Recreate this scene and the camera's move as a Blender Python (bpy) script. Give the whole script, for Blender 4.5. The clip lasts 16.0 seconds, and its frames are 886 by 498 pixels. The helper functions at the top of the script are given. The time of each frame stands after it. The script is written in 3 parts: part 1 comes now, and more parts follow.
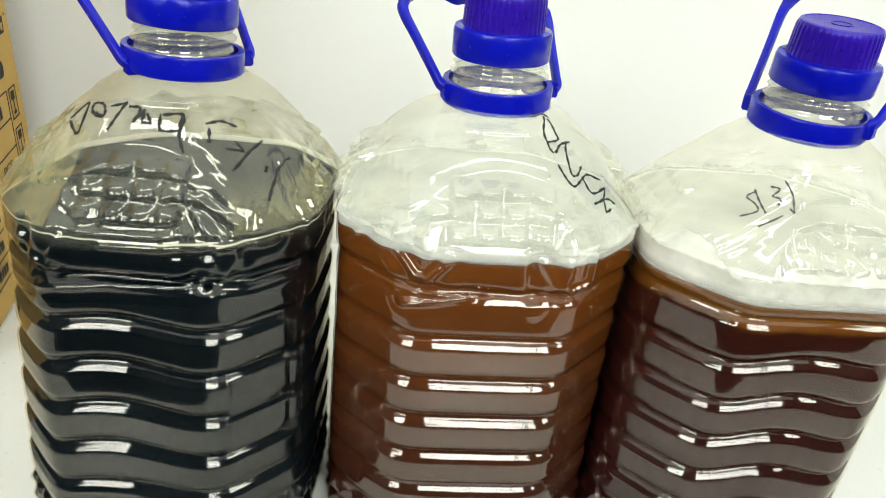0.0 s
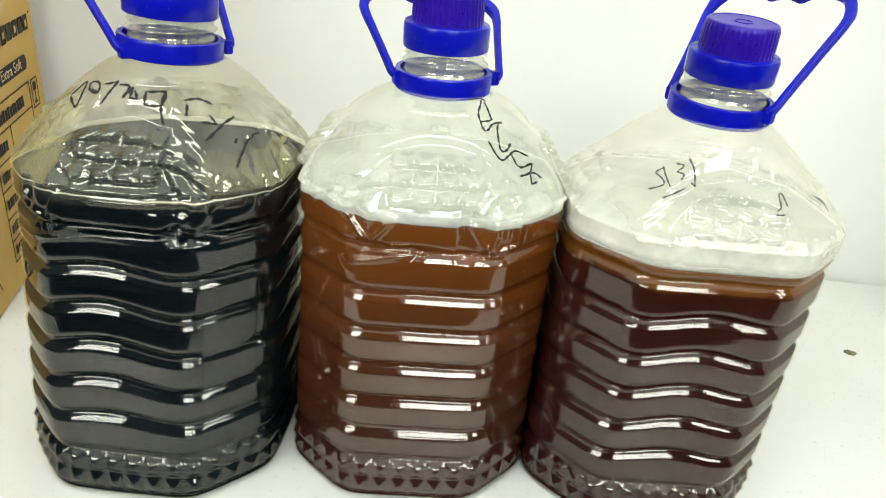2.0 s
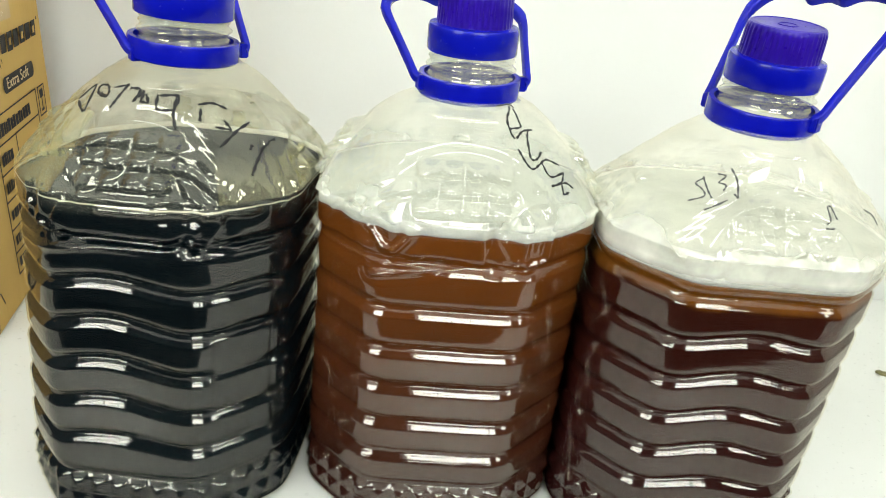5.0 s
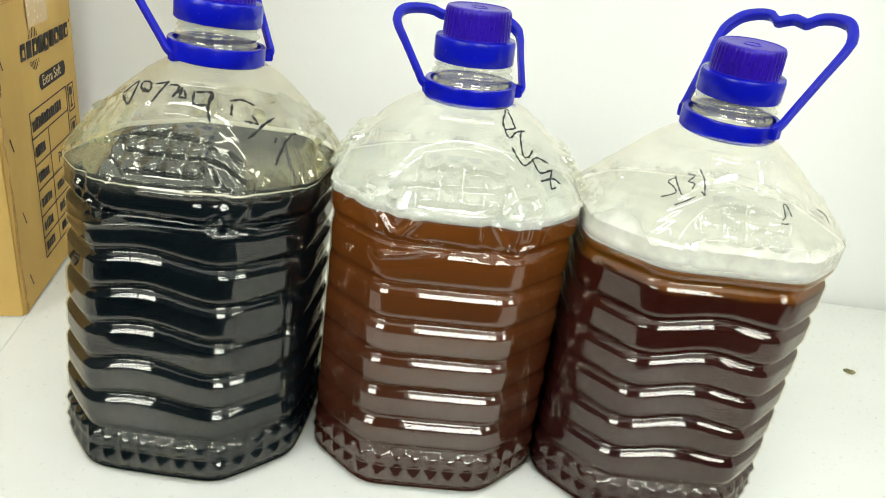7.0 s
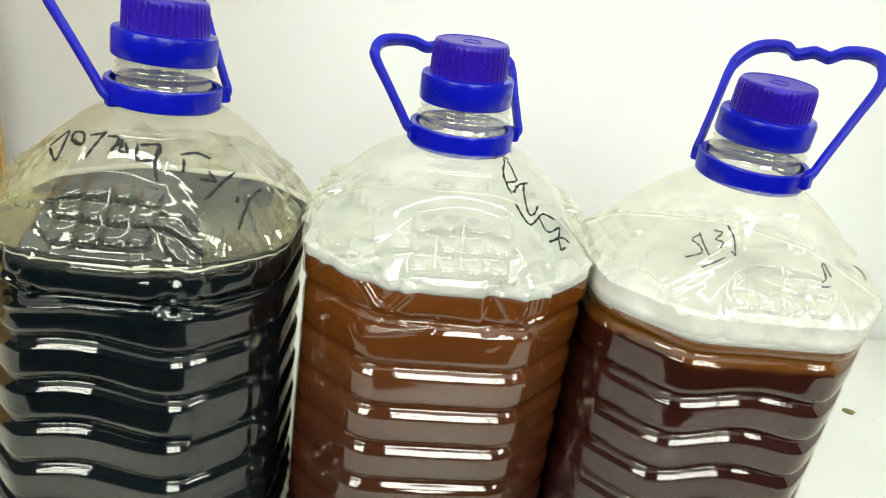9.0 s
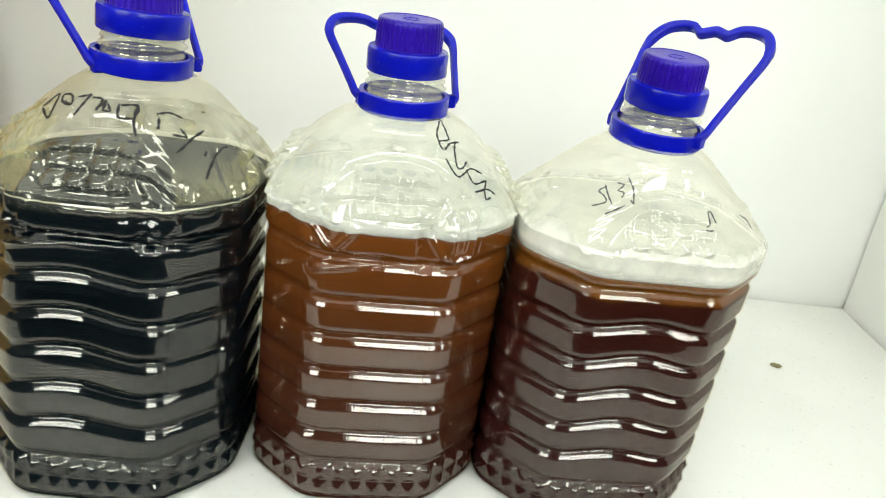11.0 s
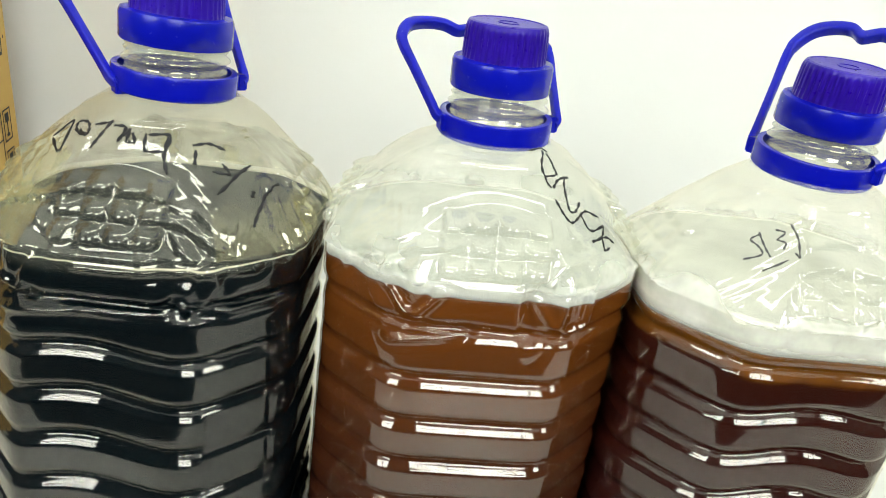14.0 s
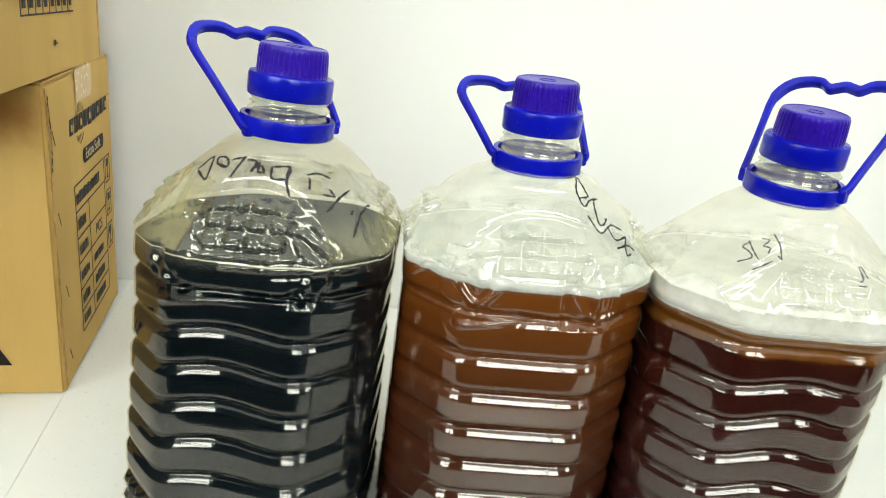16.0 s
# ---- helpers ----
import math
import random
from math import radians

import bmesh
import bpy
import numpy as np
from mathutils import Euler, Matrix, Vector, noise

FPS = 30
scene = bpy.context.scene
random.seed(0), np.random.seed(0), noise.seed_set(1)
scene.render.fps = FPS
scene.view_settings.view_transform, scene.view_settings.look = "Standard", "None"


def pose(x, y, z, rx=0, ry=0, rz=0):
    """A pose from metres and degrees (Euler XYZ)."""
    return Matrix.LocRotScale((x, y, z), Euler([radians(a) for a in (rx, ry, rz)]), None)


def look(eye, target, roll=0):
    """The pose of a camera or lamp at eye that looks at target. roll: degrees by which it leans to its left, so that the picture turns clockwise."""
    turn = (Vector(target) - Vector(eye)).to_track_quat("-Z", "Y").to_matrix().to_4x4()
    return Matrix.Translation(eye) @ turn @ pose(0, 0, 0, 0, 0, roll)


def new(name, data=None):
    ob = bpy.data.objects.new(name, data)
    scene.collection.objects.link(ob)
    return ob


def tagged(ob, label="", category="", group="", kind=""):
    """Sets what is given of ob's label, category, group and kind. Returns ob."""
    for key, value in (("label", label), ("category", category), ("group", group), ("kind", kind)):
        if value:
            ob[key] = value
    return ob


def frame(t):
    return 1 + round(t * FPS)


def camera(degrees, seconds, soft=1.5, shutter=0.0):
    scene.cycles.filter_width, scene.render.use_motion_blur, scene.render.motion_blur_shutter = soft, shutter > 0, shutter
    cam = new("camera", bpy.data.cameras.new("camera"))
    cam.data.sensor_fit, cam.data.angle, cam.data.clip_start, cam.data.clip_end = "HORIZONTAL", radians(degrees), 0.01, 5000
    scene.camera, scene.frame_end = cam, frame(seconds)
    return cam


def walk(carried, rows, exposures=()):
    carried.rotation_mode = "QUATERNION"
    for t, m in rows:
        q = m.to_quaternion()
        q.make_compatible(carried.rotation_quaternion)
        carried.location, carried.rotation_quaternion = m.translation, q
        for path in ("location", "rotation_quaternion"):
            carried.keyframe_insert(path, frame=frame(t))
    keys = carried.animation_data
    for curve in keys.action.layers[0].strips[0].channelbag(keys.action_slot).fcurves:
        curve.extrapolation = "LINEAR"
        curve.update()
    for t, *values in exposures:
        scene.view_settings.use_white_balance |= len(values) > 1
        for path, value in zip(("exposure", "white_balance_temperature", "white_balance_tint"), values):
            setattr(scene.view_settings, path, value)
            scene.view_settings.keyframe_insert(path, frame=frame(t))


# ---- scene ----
cam = camera(63.75, 16.0, soft=1.0)
PATH = [
    (0, -0.0109, -0.3853, 0.3545, 64.55, -4.44, 4.15),
    (0.5, 0.0237, -0.4268, 0.3566, 64.54, -4.92, 5.84),
    (1, 0.0365, -0.4570, 0.3555, 66.16, -4.92, 7.71),
    (1.5, 0.0411, -0.4553, 0.3561, 65.81, -5.00, 7.34),
    (2, 0.0390, -0.4383, 0.3560, 65.28, -4.75, 6.41),
    (2.5, 0.0456, -0.4387, 0.3536, 65.54, -4.59, 7.35),
    (3, 0.0520, -0.4469, 0.3521, 66.33, -4.92, 7.72),
    (3.5, 0.0449, -0.4546, 0.3422, 66.37, -4.97, 8.32),
    (4, 0.0412, -0.4506, 0.3298, 65.63, -4.70, 8.19),
    (4.5, 0.0369, -0.4311, 0.3338, 65.92, -4.91, 7.26),
    (4.7, 0.0301, -0.4190, 0.3433, 66.11, -4.79, 6.92),
    (6.8, 0.0177, -0.4550, 0.3492, 67.47, -6.50, 6.11),
    (7, 0.0297, -0.4695, 0.3499, 67.28, -6.33, 7.21),
    (7.5, 0.0472, -0.4948, 0.3526, 68.51, -5.52, 6.97),
    (8, 0.0394, -0.4891, 0.3529, 67.70, -5.67, 8.38),
    (8.5, 0.0289, -0.4554, 0.3547, 67.94, -5.83, 5.37),
    (9, -0.0017, -0.4030, 0.3555, 68.42, -6.58, 3.07),
    (9.5, -0.0022, -0.3911, 0.3593, 67.93, -6.53, 2.51),
    (10, 0.0142, -0.4265, 0.3555, 67.52, -6.59, 2.31),
    (10.2, 0.0176, -0.4479, 0.3586, 67.57, -6.79, 2.14),
    (12.3, 0.0548, -0.4729, 0.3509, 67.91, -6.20, 4.51),
    (12.5, 0.0414, -0.4518, 0.3473, 68.07, -4.08, 5.45),
    (13, 0.0231, -0.4073, 0.3422, 68.19, -3.87, 3.70),
    (14, -0.0076, -0.3737, 0.3449, 67.97, -6.22, 4.77),
    (14.5, 0.0039, -0.3957, 0.3528, 68.64, -5.58, 2.14),
]
AIMED = [
    (13.5, (0.000, -0.376, 0.350), (0.034, 1.472, -0.415), 5.5),
    (15, (0.011, -0.448, 0.351), (-0.009, 1.433, -0.328), 5.4),
    (15.5, (0.013, -0.490, 0.351), (-0.138, 1.398, -0.292), 6.5),
    (15.7, (0.010, -0.494, 0.348), (-0.209, 1.388, -0.293), 6.2),
    (16, (-0.028, -0.473, 0.351), (-0.152, 1.426, -0.263), 6.0),
]
rows = [(t, pose(x, y, z, rx, ry, rz)) for t, x, y, z, rx, ry, rz in PATH] + [(t, look(eye, target, roll)) for t, eye, target, roll in AIMED]
walk(cam, sorted(rows, key=lambda r: r[0]))

# ---- light ----
world = bpy.data.worlds.new("room_air")
scene.world = world
world.use_nodes = True
world.node_tree.nodes["Background"].inputs[0].default_value = (1.0, 0.98, 0.93, 1)
world.node_tree.nodes["Background"].inputs[1].default_value = 0.25


# ---- materials ----
def mat(name):
    m = bpy.data.materials.new(name)
    m.use_nodes = True
    nt = m.node_tree
    return m, nt, nt.nodes["Principled BSDF"]


def node(nt, kind, **props):
    n = nt.nodes.new(kind)
    for k, v in props.items():
        n.inputs[k.replace("_", " ")].default_value = v
    return n


def surface(name, low, high, rough=0.5, scale=20.0, fine=300.0, bump=0.1, metal=0.0, detail=6.0, stretch=None, spread=(0.3, 0.7), coat=0.0, spec=0.5):
    """A material whose colour wanders between two tones at one scale, with a finer relief and gloss variation."""
    m, nt, p = mat(name)
    co = nt.nodes.new("ShaderNodeTexCoord")
    mp = nt.nodes.new("ShaderNodeMapping")
    nt.links.new(co.outputs["Object"], mp.inputs["Vector"])
    if stretch:
        mp.inputs["Scale"].default_value = stretch
    a = node(nt, "ShaderNodeTexNoise", Scale=scale, Detail=detail)
    b = node(nt, "ShaderNodeTexNoise", Scale=fine, Detail=3.0)
    nt.links.new(mp.outputs[0], a.inputs["Vector"])
    nt.links.new(mp.outputs[0], b.inputs["Vector"])
    r = nt.nodes.new("ShaderNodeValToRGB")
    r.color_ramp.elements[0].position, r.color_ramp.elements[1].position = spread
    r.color_ramp.elements[0].color, r.color_ramp.elements[1].color = (*low, 1), (*high, 1)
    nt.links.new(a.outputs["Fac"], r.inputs[0])
    nt.links.new(r.outputs[0], p.inputs["Base Color"])
    g = node(nt, "ShaderNodeMapRange", To_Min=max(0.02, rough - 0.08), To_Max=rough + 0.08)
    nt.links.new(b.outputs["Fac"], g.inputs[0])
    nt.links.new(g.outputs[0], p.inputs["Roughness"])
    bp = node(nt, "ShaderNodeBump", Strength=bump, Distance=0.001)
    nt.links.new(b.outputs["Fac"], bp.inputs["Height"])
    nt.links.new(bp.outputs[0], p.inputs["Normal"])
    p.inputs["Metallic"].default_value = metal
    p.inputs["Coat Weight"].default_value = coat
    p.inputs["Specular IOR Level"].default_value = spec
    return m


def plain(name, colour, rough=0.5, spec=0.5):
    return surface(name, tuple(c * 0.88 for c in colour), colour, rough, 60.0, 500.0, 0.05, spec=spec)


def clear_plastic(name, tint, milk, rough=0.035, above=0.203, haze=(0.80, 0.79, 0.71), tide_mark=1.0, gloss=0.10):
    """Thin clear PET: what lies behind shows through, with a film of gloss and a breath of haze."""
    m, nt, p = mat(name)
    nt.nodes.remove(p)
    out = nt.nodes["Material Output"]
    tr = nt.nodes.new("ShaderNodeBsdfTransparent")
    tr.inputs[0].default_value = (*tint, 1)
    df = nt.nodes.new("ShaderNodeBsdfDiffuse")
    df.inputs[0].default_value = (*haze, 1)
    gl = nt.nodes.new("ShaderNodeBsdfGlossy")
    gl.inputs["Color"].default_value = (1.0, 0.955, 0.87, 1)
    gl.inputs["Roughness"].default_value = rough
    lw = node(nt, "ShaderNodeLayerWeight", Blend=0.5)
    pw = nt.nodes.new("ShaderNodeMath")
    pw.operation = "POWER"
    pw.inputs[1].default_value = 4.5
    nt.links.new(lw.outputs["Facing"], pw.inputs[0])
    fr = node(nt, "ShaderNodeMapRange", To_Min=gloss, To_Max=0.7)
    nt.links.new(pw.outputs[0], fr.inputs[0])
    co = nt.nodes.new("ShaderNodeTexCoord")
    ns = node(nt, "ShaderNodeTexNoise", Scale=28.0, Detail=8.0)
    nt.links.new(co.outputs["Object"], ns.inputs["Vector"])
    mr = node(nt, "ShaderNodeMapRange", From_Min=0.35, From_Max=0.75, To_Min=milk * 0.5, To_Max=milk * 1.8)
    nt.links.new(ns.outputs["Fac"], mr.inputs[0])
    # the mist has settled on the empty part of the wall only
    sx = nt.nodes.new("ShaderNodeSeparateXYZ")
    nt.links.new(co.outputs["Object"], sx.inputs[0])
    lim = node(nt, "ShaderNodeMapRange", From_Min=above - 0.004, From_Max=above + 0.004, To_Min=0.0, To_Max=1.0)
    nt.links.new(sx.outputs["Z"], lim.inputs[0])
    tide = node(nt, "ShaderNodeMapRange", From_Min=above + 0.002, From_Max=above + 0.024, To_Min=tide_mark, To_Max=1.0)
    nt.links.new(sx.outputs["Z"], tide.inputs[0])
    both = nt.nodes.new("ShaderNodeMath")
    both.operation = "MULTIPLY"
    nt.links.new(mr.outputs[0], both.inputs[0])
    nt.links.new(tide.outputs[0], both.inputs[1])
    mist = nt.nodes.new("ShaderNodeMath")
    mist.operation = "MULTIPLY"
    nt.links.new(both.outputs[0], mist.inputs[0])
    nt.links.new(lim.outputs[0], mist.inputs[1])
    fine = node(nt, "ShaderNodeTexNoise", Scale=130.0, Detail=2.0)
    nt.links.new(co.outputs["Object"], fine.inputs["Vector"])
    bp = node(nt, "ShaderNodeBump", Strength=0.006, Distance=0.001)
    nt.links.new(fine.outputs["Fac"], bp.inputs["Height"])
    wob = node(nt, "ShaderNodeTexNoise", Scale=34.0, Detail=1.0)
    nt.links.new(co.outputs["Object"], wob.inputs["Vector"])
    bw = node(nt, "ShaderNodeBump", Strength=0.025, Distance=0.004)
    nt.links.new(wob.outputs["Fac"], bw.inputs["Height"])
    nt.links.new(bp.outputs[0], bw.inputs["Normal"])
    nt.links.new(bw.outputs[0], gl.inputs["Normal"])
    m1, m2 = nt.nodes.new("ShaderNodeMixShader"), nt.nodes.new("ShaderNodeMixShader")
    nt.links.new(mist.outputs[0], m1.inputs[0])
    nt.links.new(tr.outputs[0], m1.inputs[1])
    nt.links.new(df.outputs[0], m1.inputs[2])
    nt.links.new(fr.outputs[0], m2.inputs[0])
    nt.links.new(m1.outputs[0], m2.inputs[1])
    nt.links.new(gl.outputs[0], m2.inputs[2])
    nt.links.new(m2.outputs[0], out.inputs[0])
    return m


def graded_liquid(name, bottom, middle, top, levels):
    """A cloudy drink coloured by height: the amber one has scattered light painted towards its top, the maroon one a
    clearer layer under the foam.
    """
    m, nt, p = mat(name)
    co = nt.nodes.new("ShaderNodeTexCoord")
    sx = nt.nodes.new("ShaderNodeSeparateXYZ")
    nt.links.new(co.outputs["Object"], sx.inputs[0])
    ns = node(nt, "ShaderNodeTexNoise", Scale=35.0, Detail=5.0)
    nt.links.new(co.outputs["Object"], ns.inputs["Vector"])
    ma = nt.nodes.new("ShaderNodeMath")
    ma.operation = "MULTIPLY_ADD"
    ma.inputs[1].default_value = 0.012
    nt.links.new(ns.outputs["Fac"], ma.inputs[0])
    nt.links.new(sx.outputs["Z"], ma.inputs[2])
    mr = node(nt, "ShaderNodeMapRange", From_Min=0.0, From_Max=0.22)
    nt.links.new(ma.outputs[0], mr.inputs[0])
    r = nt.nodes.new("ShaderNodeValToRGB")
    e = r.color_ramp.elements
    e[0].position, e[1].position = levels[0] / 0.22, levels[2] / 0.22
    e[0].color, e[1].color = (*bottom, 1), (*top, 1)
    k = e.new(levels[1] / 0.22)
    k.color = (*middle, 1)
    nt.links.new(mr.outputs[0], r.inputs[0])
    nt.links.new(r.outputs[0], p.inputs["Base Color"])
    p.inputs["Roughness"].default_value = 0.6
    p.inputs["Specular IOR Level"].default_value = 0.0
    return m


WALL_PAINT = surface("wall_paint", (0.78, 0.78, 0.73), (0.82, 0.82, 0.775), 0.6, 3.0, 160.0, 0.12)
TABLE_WHITE = surface("white_laminate", (0.70, 0.70, 0.65), (0.76, 0.76, 0.71), 0.3, 5.0, 220.0, 0.012)
TABLE_GREY = surface("grey_white_laminate", (0.66, 0.67, 0.63), (0.73, 0.74, 0.69), 0.35, 6.0, 220.0, 0.04)
# dark only for what the bottles reflect; all these walls are unseen
DARK_WALL = surface("dark_unseen_wall", (0.035, 0.03, 0.028), (0.06, 0.05, 0.045), 0.6, 3.0, 90.0, 0.1)
FLOOR_MAT = surface("dark_floor", (0.05, 0.045, 0.04), (0.09, 0.08, 0.07), 0.5, 4.0, 80.0, 0.1)
CARDBOARD = surface("corrugated_cardboard", (0.46, 0.29, 0.085), (0.60, 0.395, 0.125), 0.75, 9.0, 260.0, 0.25, stretch=(1, 1, 0.25), spec=0.2)
_nt = CARDBOARD.node_tree
_co = _nt.nodes.new("ShaderNodeTexCoord")
_vm = _nt.nodes.new("ShaderNodeVectorMath")
_vm.operation = "SUBTRACT"
_vm.inputs[1].default_value = (-0.030, 0.0, 0.248)
_nt.links.new(_co.outputs["Object"], _vm.inputs[0])
_sc = _nt.nodes.new("ShaderNodeVectorMath")
_sc.operation = "MULTIPLY"
_sc.inputs[1].default_value = (22.0, 60.0, 38.0)
_nt.links.new(_vm.outputs[0], _sc.inputs[0])
_ln = _nt.nodes.new("ShaderNodeVectorMath")
_ln.operation = "LENGTH"
_nt.links.new(_sc.outputs[0], _ln.inputs[0])
_sn = node(_nt, "ShaderNodeTexNoise", Scale=55.0, Detail=5.0)
_nt.links.new(_co.outputs["Object"], _sn.inputs["Vector"])
_ad = _nt.nodes.new("ShaderNodeMath")
_ad.operation = "ADD"
_nt.links.new(_ln.outputs["Value"], _ad.inputs[0])
_nt.links.new(_sn.outputs["Fac"], _ad.inputs[1])
_mr = node(_nt, "ShaderNodeMapRange", From_Min=0.6, From_Max=1.6, To_Min=0.75, To_Max=0.0)
_nt.links.new(_ad.outputs[0], _mr.inputs[0])
_mx = _nt.nodes.new("ShaderNodeMixRGB")
_mx.inputs[2].default_value = (0.30, 0.11, 0.02, 1)
_pb = _nt.nodes["Principled BSDF"]
_nt.links.new(_mr.outputs[0], _mx.inputs[0])
_nt.links.new(_pb.inputs["Base Color"].links[0].from_socket, _mx.inputs[1])
_nt.links.new(_mx.outputs[0], _pb.inputs["Base Color"])
CARD_EDGE = surface("worn_card_edge", (0.30, 0.17, 0.07), (0.50, 0.32, 0.15), 0.85, 60.0, 400.0, 0.4, spec=0.1)
TAPE = surface("parcel_tape", (0.60, 0.42, 0.20), (0.68, 0.49, 0.25), 0.25, 12.0, 200.0, 0.08)
INK = plain("black_print", (0.025, 0.022, 0.02), 0.6, 0.2)
PALE_PRINT = plain("pale_print", (0.62, 0.48, 0.28), 0.6, 0.2)
MARKER = plain("black_marker", (0.018, 0.018, 0.02), 0.45, 0.3)
GREY_MARKER = plain("faded_marker", (0.10, 0.10, 0.10), 0.5, 0.3)
BLUE = surface("blue_plastic", (0.0015, 0.004, 0.33), (0.003, 0.007, 0.40), 0.24, 40.0, 400.0, 0.05, spec=0.28)
VIOLET = surface("violet_blue_plastic", (0.018, 0.003, 0.26), (0.027, 0.005, 0.34), 0.3, 40.0, 400.0, 0.06, spec=0.28)
PET_A = clear_plastic("clear_pet_yellowed", (0.965, 0.96, 0.89), 0.09, haze=(0.68, 0.69, 0.54), gloss=0.072)
PET_B = clear_plastic("clear_pet_misted", (0.96, 0.97, 0.93), 0.17, above=0.205, tide_mark=2.2, haze=(0.76, 0.77, 0.685), gloss=0.098)
PET_C = clear_plastic("clear_pet_frosted", (0.97, 0.97, 0.92), 0.17, above=0.196, tide_mark=4.0, gloss=0.078)
FILM, _fn, _fp = mat("dried_film")
_ft = _fn.nodes.new("ShaderNodeBsdfTransparent")
_fd = _fn.nodes.new("ShaderNodeBsdfDiffuse")
_fd.inputs[0].default_value = (0.49, 0.46, 0.25, 1)
_fm = _fn.nodes.new("ShaderNodeMixShader")
_fc = _fn.nodes.new("ShaderNodeTexCoord")
_fz = node(_fn, "ShaderNodeTexNoise", Scale=32.0, Detail=8.0)
_fr = node(_fn, "ShaderNodeMapRange", From_Min=0.36, From_Max=0.68, To_Min=0.06, To_Max=0.62)
_fn.links.new(_fc.outputs["Object"], _fz.inputs["Vector"])
_fn.links.new(_fz.outputs["Fac"], _fr.inputs[0])
_fn.links.new(_fr.outputs[0], _fm.inputs[0])
_fn.links.new(_ft.outputs[0], _fm.inputs[1])
_fn.links.new(_fd.outputs[0], _fm.inputs[2])
_fn.links.new(_fm.outputs[0], _fn.nodes["Material Output"].inputs[0])
NECK = clear_plastic("clear_neck", (0.92, 0.94, 0.90), 0.20, 0.03, 0.1)
BLACK_DRINK = surface("black_drink", (0.002, 0.004, 0.006), (0.004, 0.007, 0.010), 0.5, 20.0, 200.0, 0.0, spec=0.0)
# scattered light is painted in: paler towards the top, darker towards the foot
AMBER_DRINK = graded_liquid("amber_drink", (0.028, 0.008, 0.006), (0.064, 0.0175, 0.006), (0.155, 0.044, 0.008), (0.02, 0.12, 0.205))
MAROON_DRINK = graded_liquid("maroon_drink", (0.020, 0.004, 0.004), (0.030, 0.006, 0.004), (0.17, 0.058, 0.008), (0.05, 0.1840, 0.1885))
FOAM = surface("cream_foam", (0.86, 0.855, 0.765), (0.93, 0.925, 0.86), 0.7, 60.0, 700.0, 0.5, spec=0.2)
# the foam top, darkened in colour for the dimming through the shell
DIM_FOAM = surface("foam_dimmed_by_shell", (0.56, 0.575, 0.50), (0.70, 0.71, 0.63), 0.6, 45.0, 700.0, 0.5, spec=0.2)
RESIDUE = surface("dried_residue", (0.52, 0.50, 0.38), (0.70, 0.68, 0.56), 0.6, 90.0, 600.0, 0.3, spec=0.2)
_fo = FOAM.node_tree.nodes["Principled BSDF"]
_fo.inputs["Subsurface Weight"].default_value = 0.85
_fo.inputs["Subsurface Radius"].default_value = (1.0, 1.0, 0.9)
_fo.inputs["Subsurface Scale"].default_value = 0.02
CRUMB = surface("dry_crumb", (0.10, 0.10, 0.03), (0.30, 0.26, 0.12), 0.8, 300.0, 900.0, 0.5)
LAMP_WHITE = plain("lamp_housing", (0.8, 0.8, 0.8), 0.4)
PANEL, _nt, _p = mat("lit_panel")
_p.inputs["Emission Color"].default_value = (0.95, 1.0, 0.975, 1)
_p.inputs["Emission Strength"].default_value = 12.0

# glow of the unseen window panes, its strength set by the bottle highlights
PANE_GLOW, _nt, _p = mat("added_pane_glow")
_p.inputs["Emission Color"].default_value = (0.95, 1.0, 0.975, 1)
_p.inputs["Emission Strength"].default_value = 10.2


# ---- mesh helpers ----
def link(name, verts, faces, material, parent=None, smooth=False):
    me = bpy.data.meshes.new(name)
    me.from_pydata(verts, [], faces)
    me.materials.append(material)
    if smooth:
        me.polygons.foreach_set("use_smooth", [True] * len(me.polygons))
    me.update()
    ob = new(name, me)
    if parent:
        ob.parent = parent
    return ob


def part(name, bm, material, parent=None, label="", smooth=False):
    me = bpy.data.meshes.new(name)
    bmesh.ops.recalc_face_normals(bm, faces=bm.faces)
    bm.to_mesh(me)
    bm.free()
    me.materials.append(material)
    if smooth:
        me.polygons.foreach_set("use_smooth", [True] * len(me.polygons))
    ob = new(name, me)
    if parent:
        ob.parent = parent
    if label:
        tagged(ob, label)
    return ob


def box_bm(x0, x1, y0, y1, z0, z1, bevel=0.0, bm=None):
    bm = bm or bmesh.new()
    r = bmesh.ops.create_cube(bm, size=1.0)
    for v in r["verts"]:
        v.co = Vector(((x0 + x1) / 2 + v.co.x * (x1 - x0), (y0 + y1) / 2 + v.co.y * (y1 - y0), (z0 + z1) / 2 + v.co.z * (z1 - z0)))
    if bevel:
        es = {e for v in r["verts"] for e in v.link_edges}
        bmesh.ops.bevel(bm, geom=list(es), offset=bevel, segments=2, affect="EDGES")
    return bm


def grid_faces(rows, n):
    """Quads of a tube of that many rings with n points each."""
    i = np.arange(rows - 1)[:, None] * n
    j = np.arange(n)[None, :]
    k = (j + 1) % n
    return np.stack([i + j, i + k, i + n + k, i + n + j], -1).reshape(-1, 4)


def tube_mesh(name, rings, material, parent, caps=(False, False), smooth=True):
    """rings: an array of rows x n x 3."""
    rows, n, _ = rings.shape
    verts = rings.reshape(-1, 3).tolist()
    faces = grid_faces(rows, n).tolist()
    if caps[0]:
        faces.append(list(range(n))[::-1])
    if caps[1]:
        faces.append(list(range((rows - 1) * n, rows * n)))
    ob = link(name, verts, faces, material, parent, smooth)
    if smooth and any(caps):
        for p in ob.data.polygons:
            if len(p.vertices) > 4:
                p.use_smooth = False
    return ob


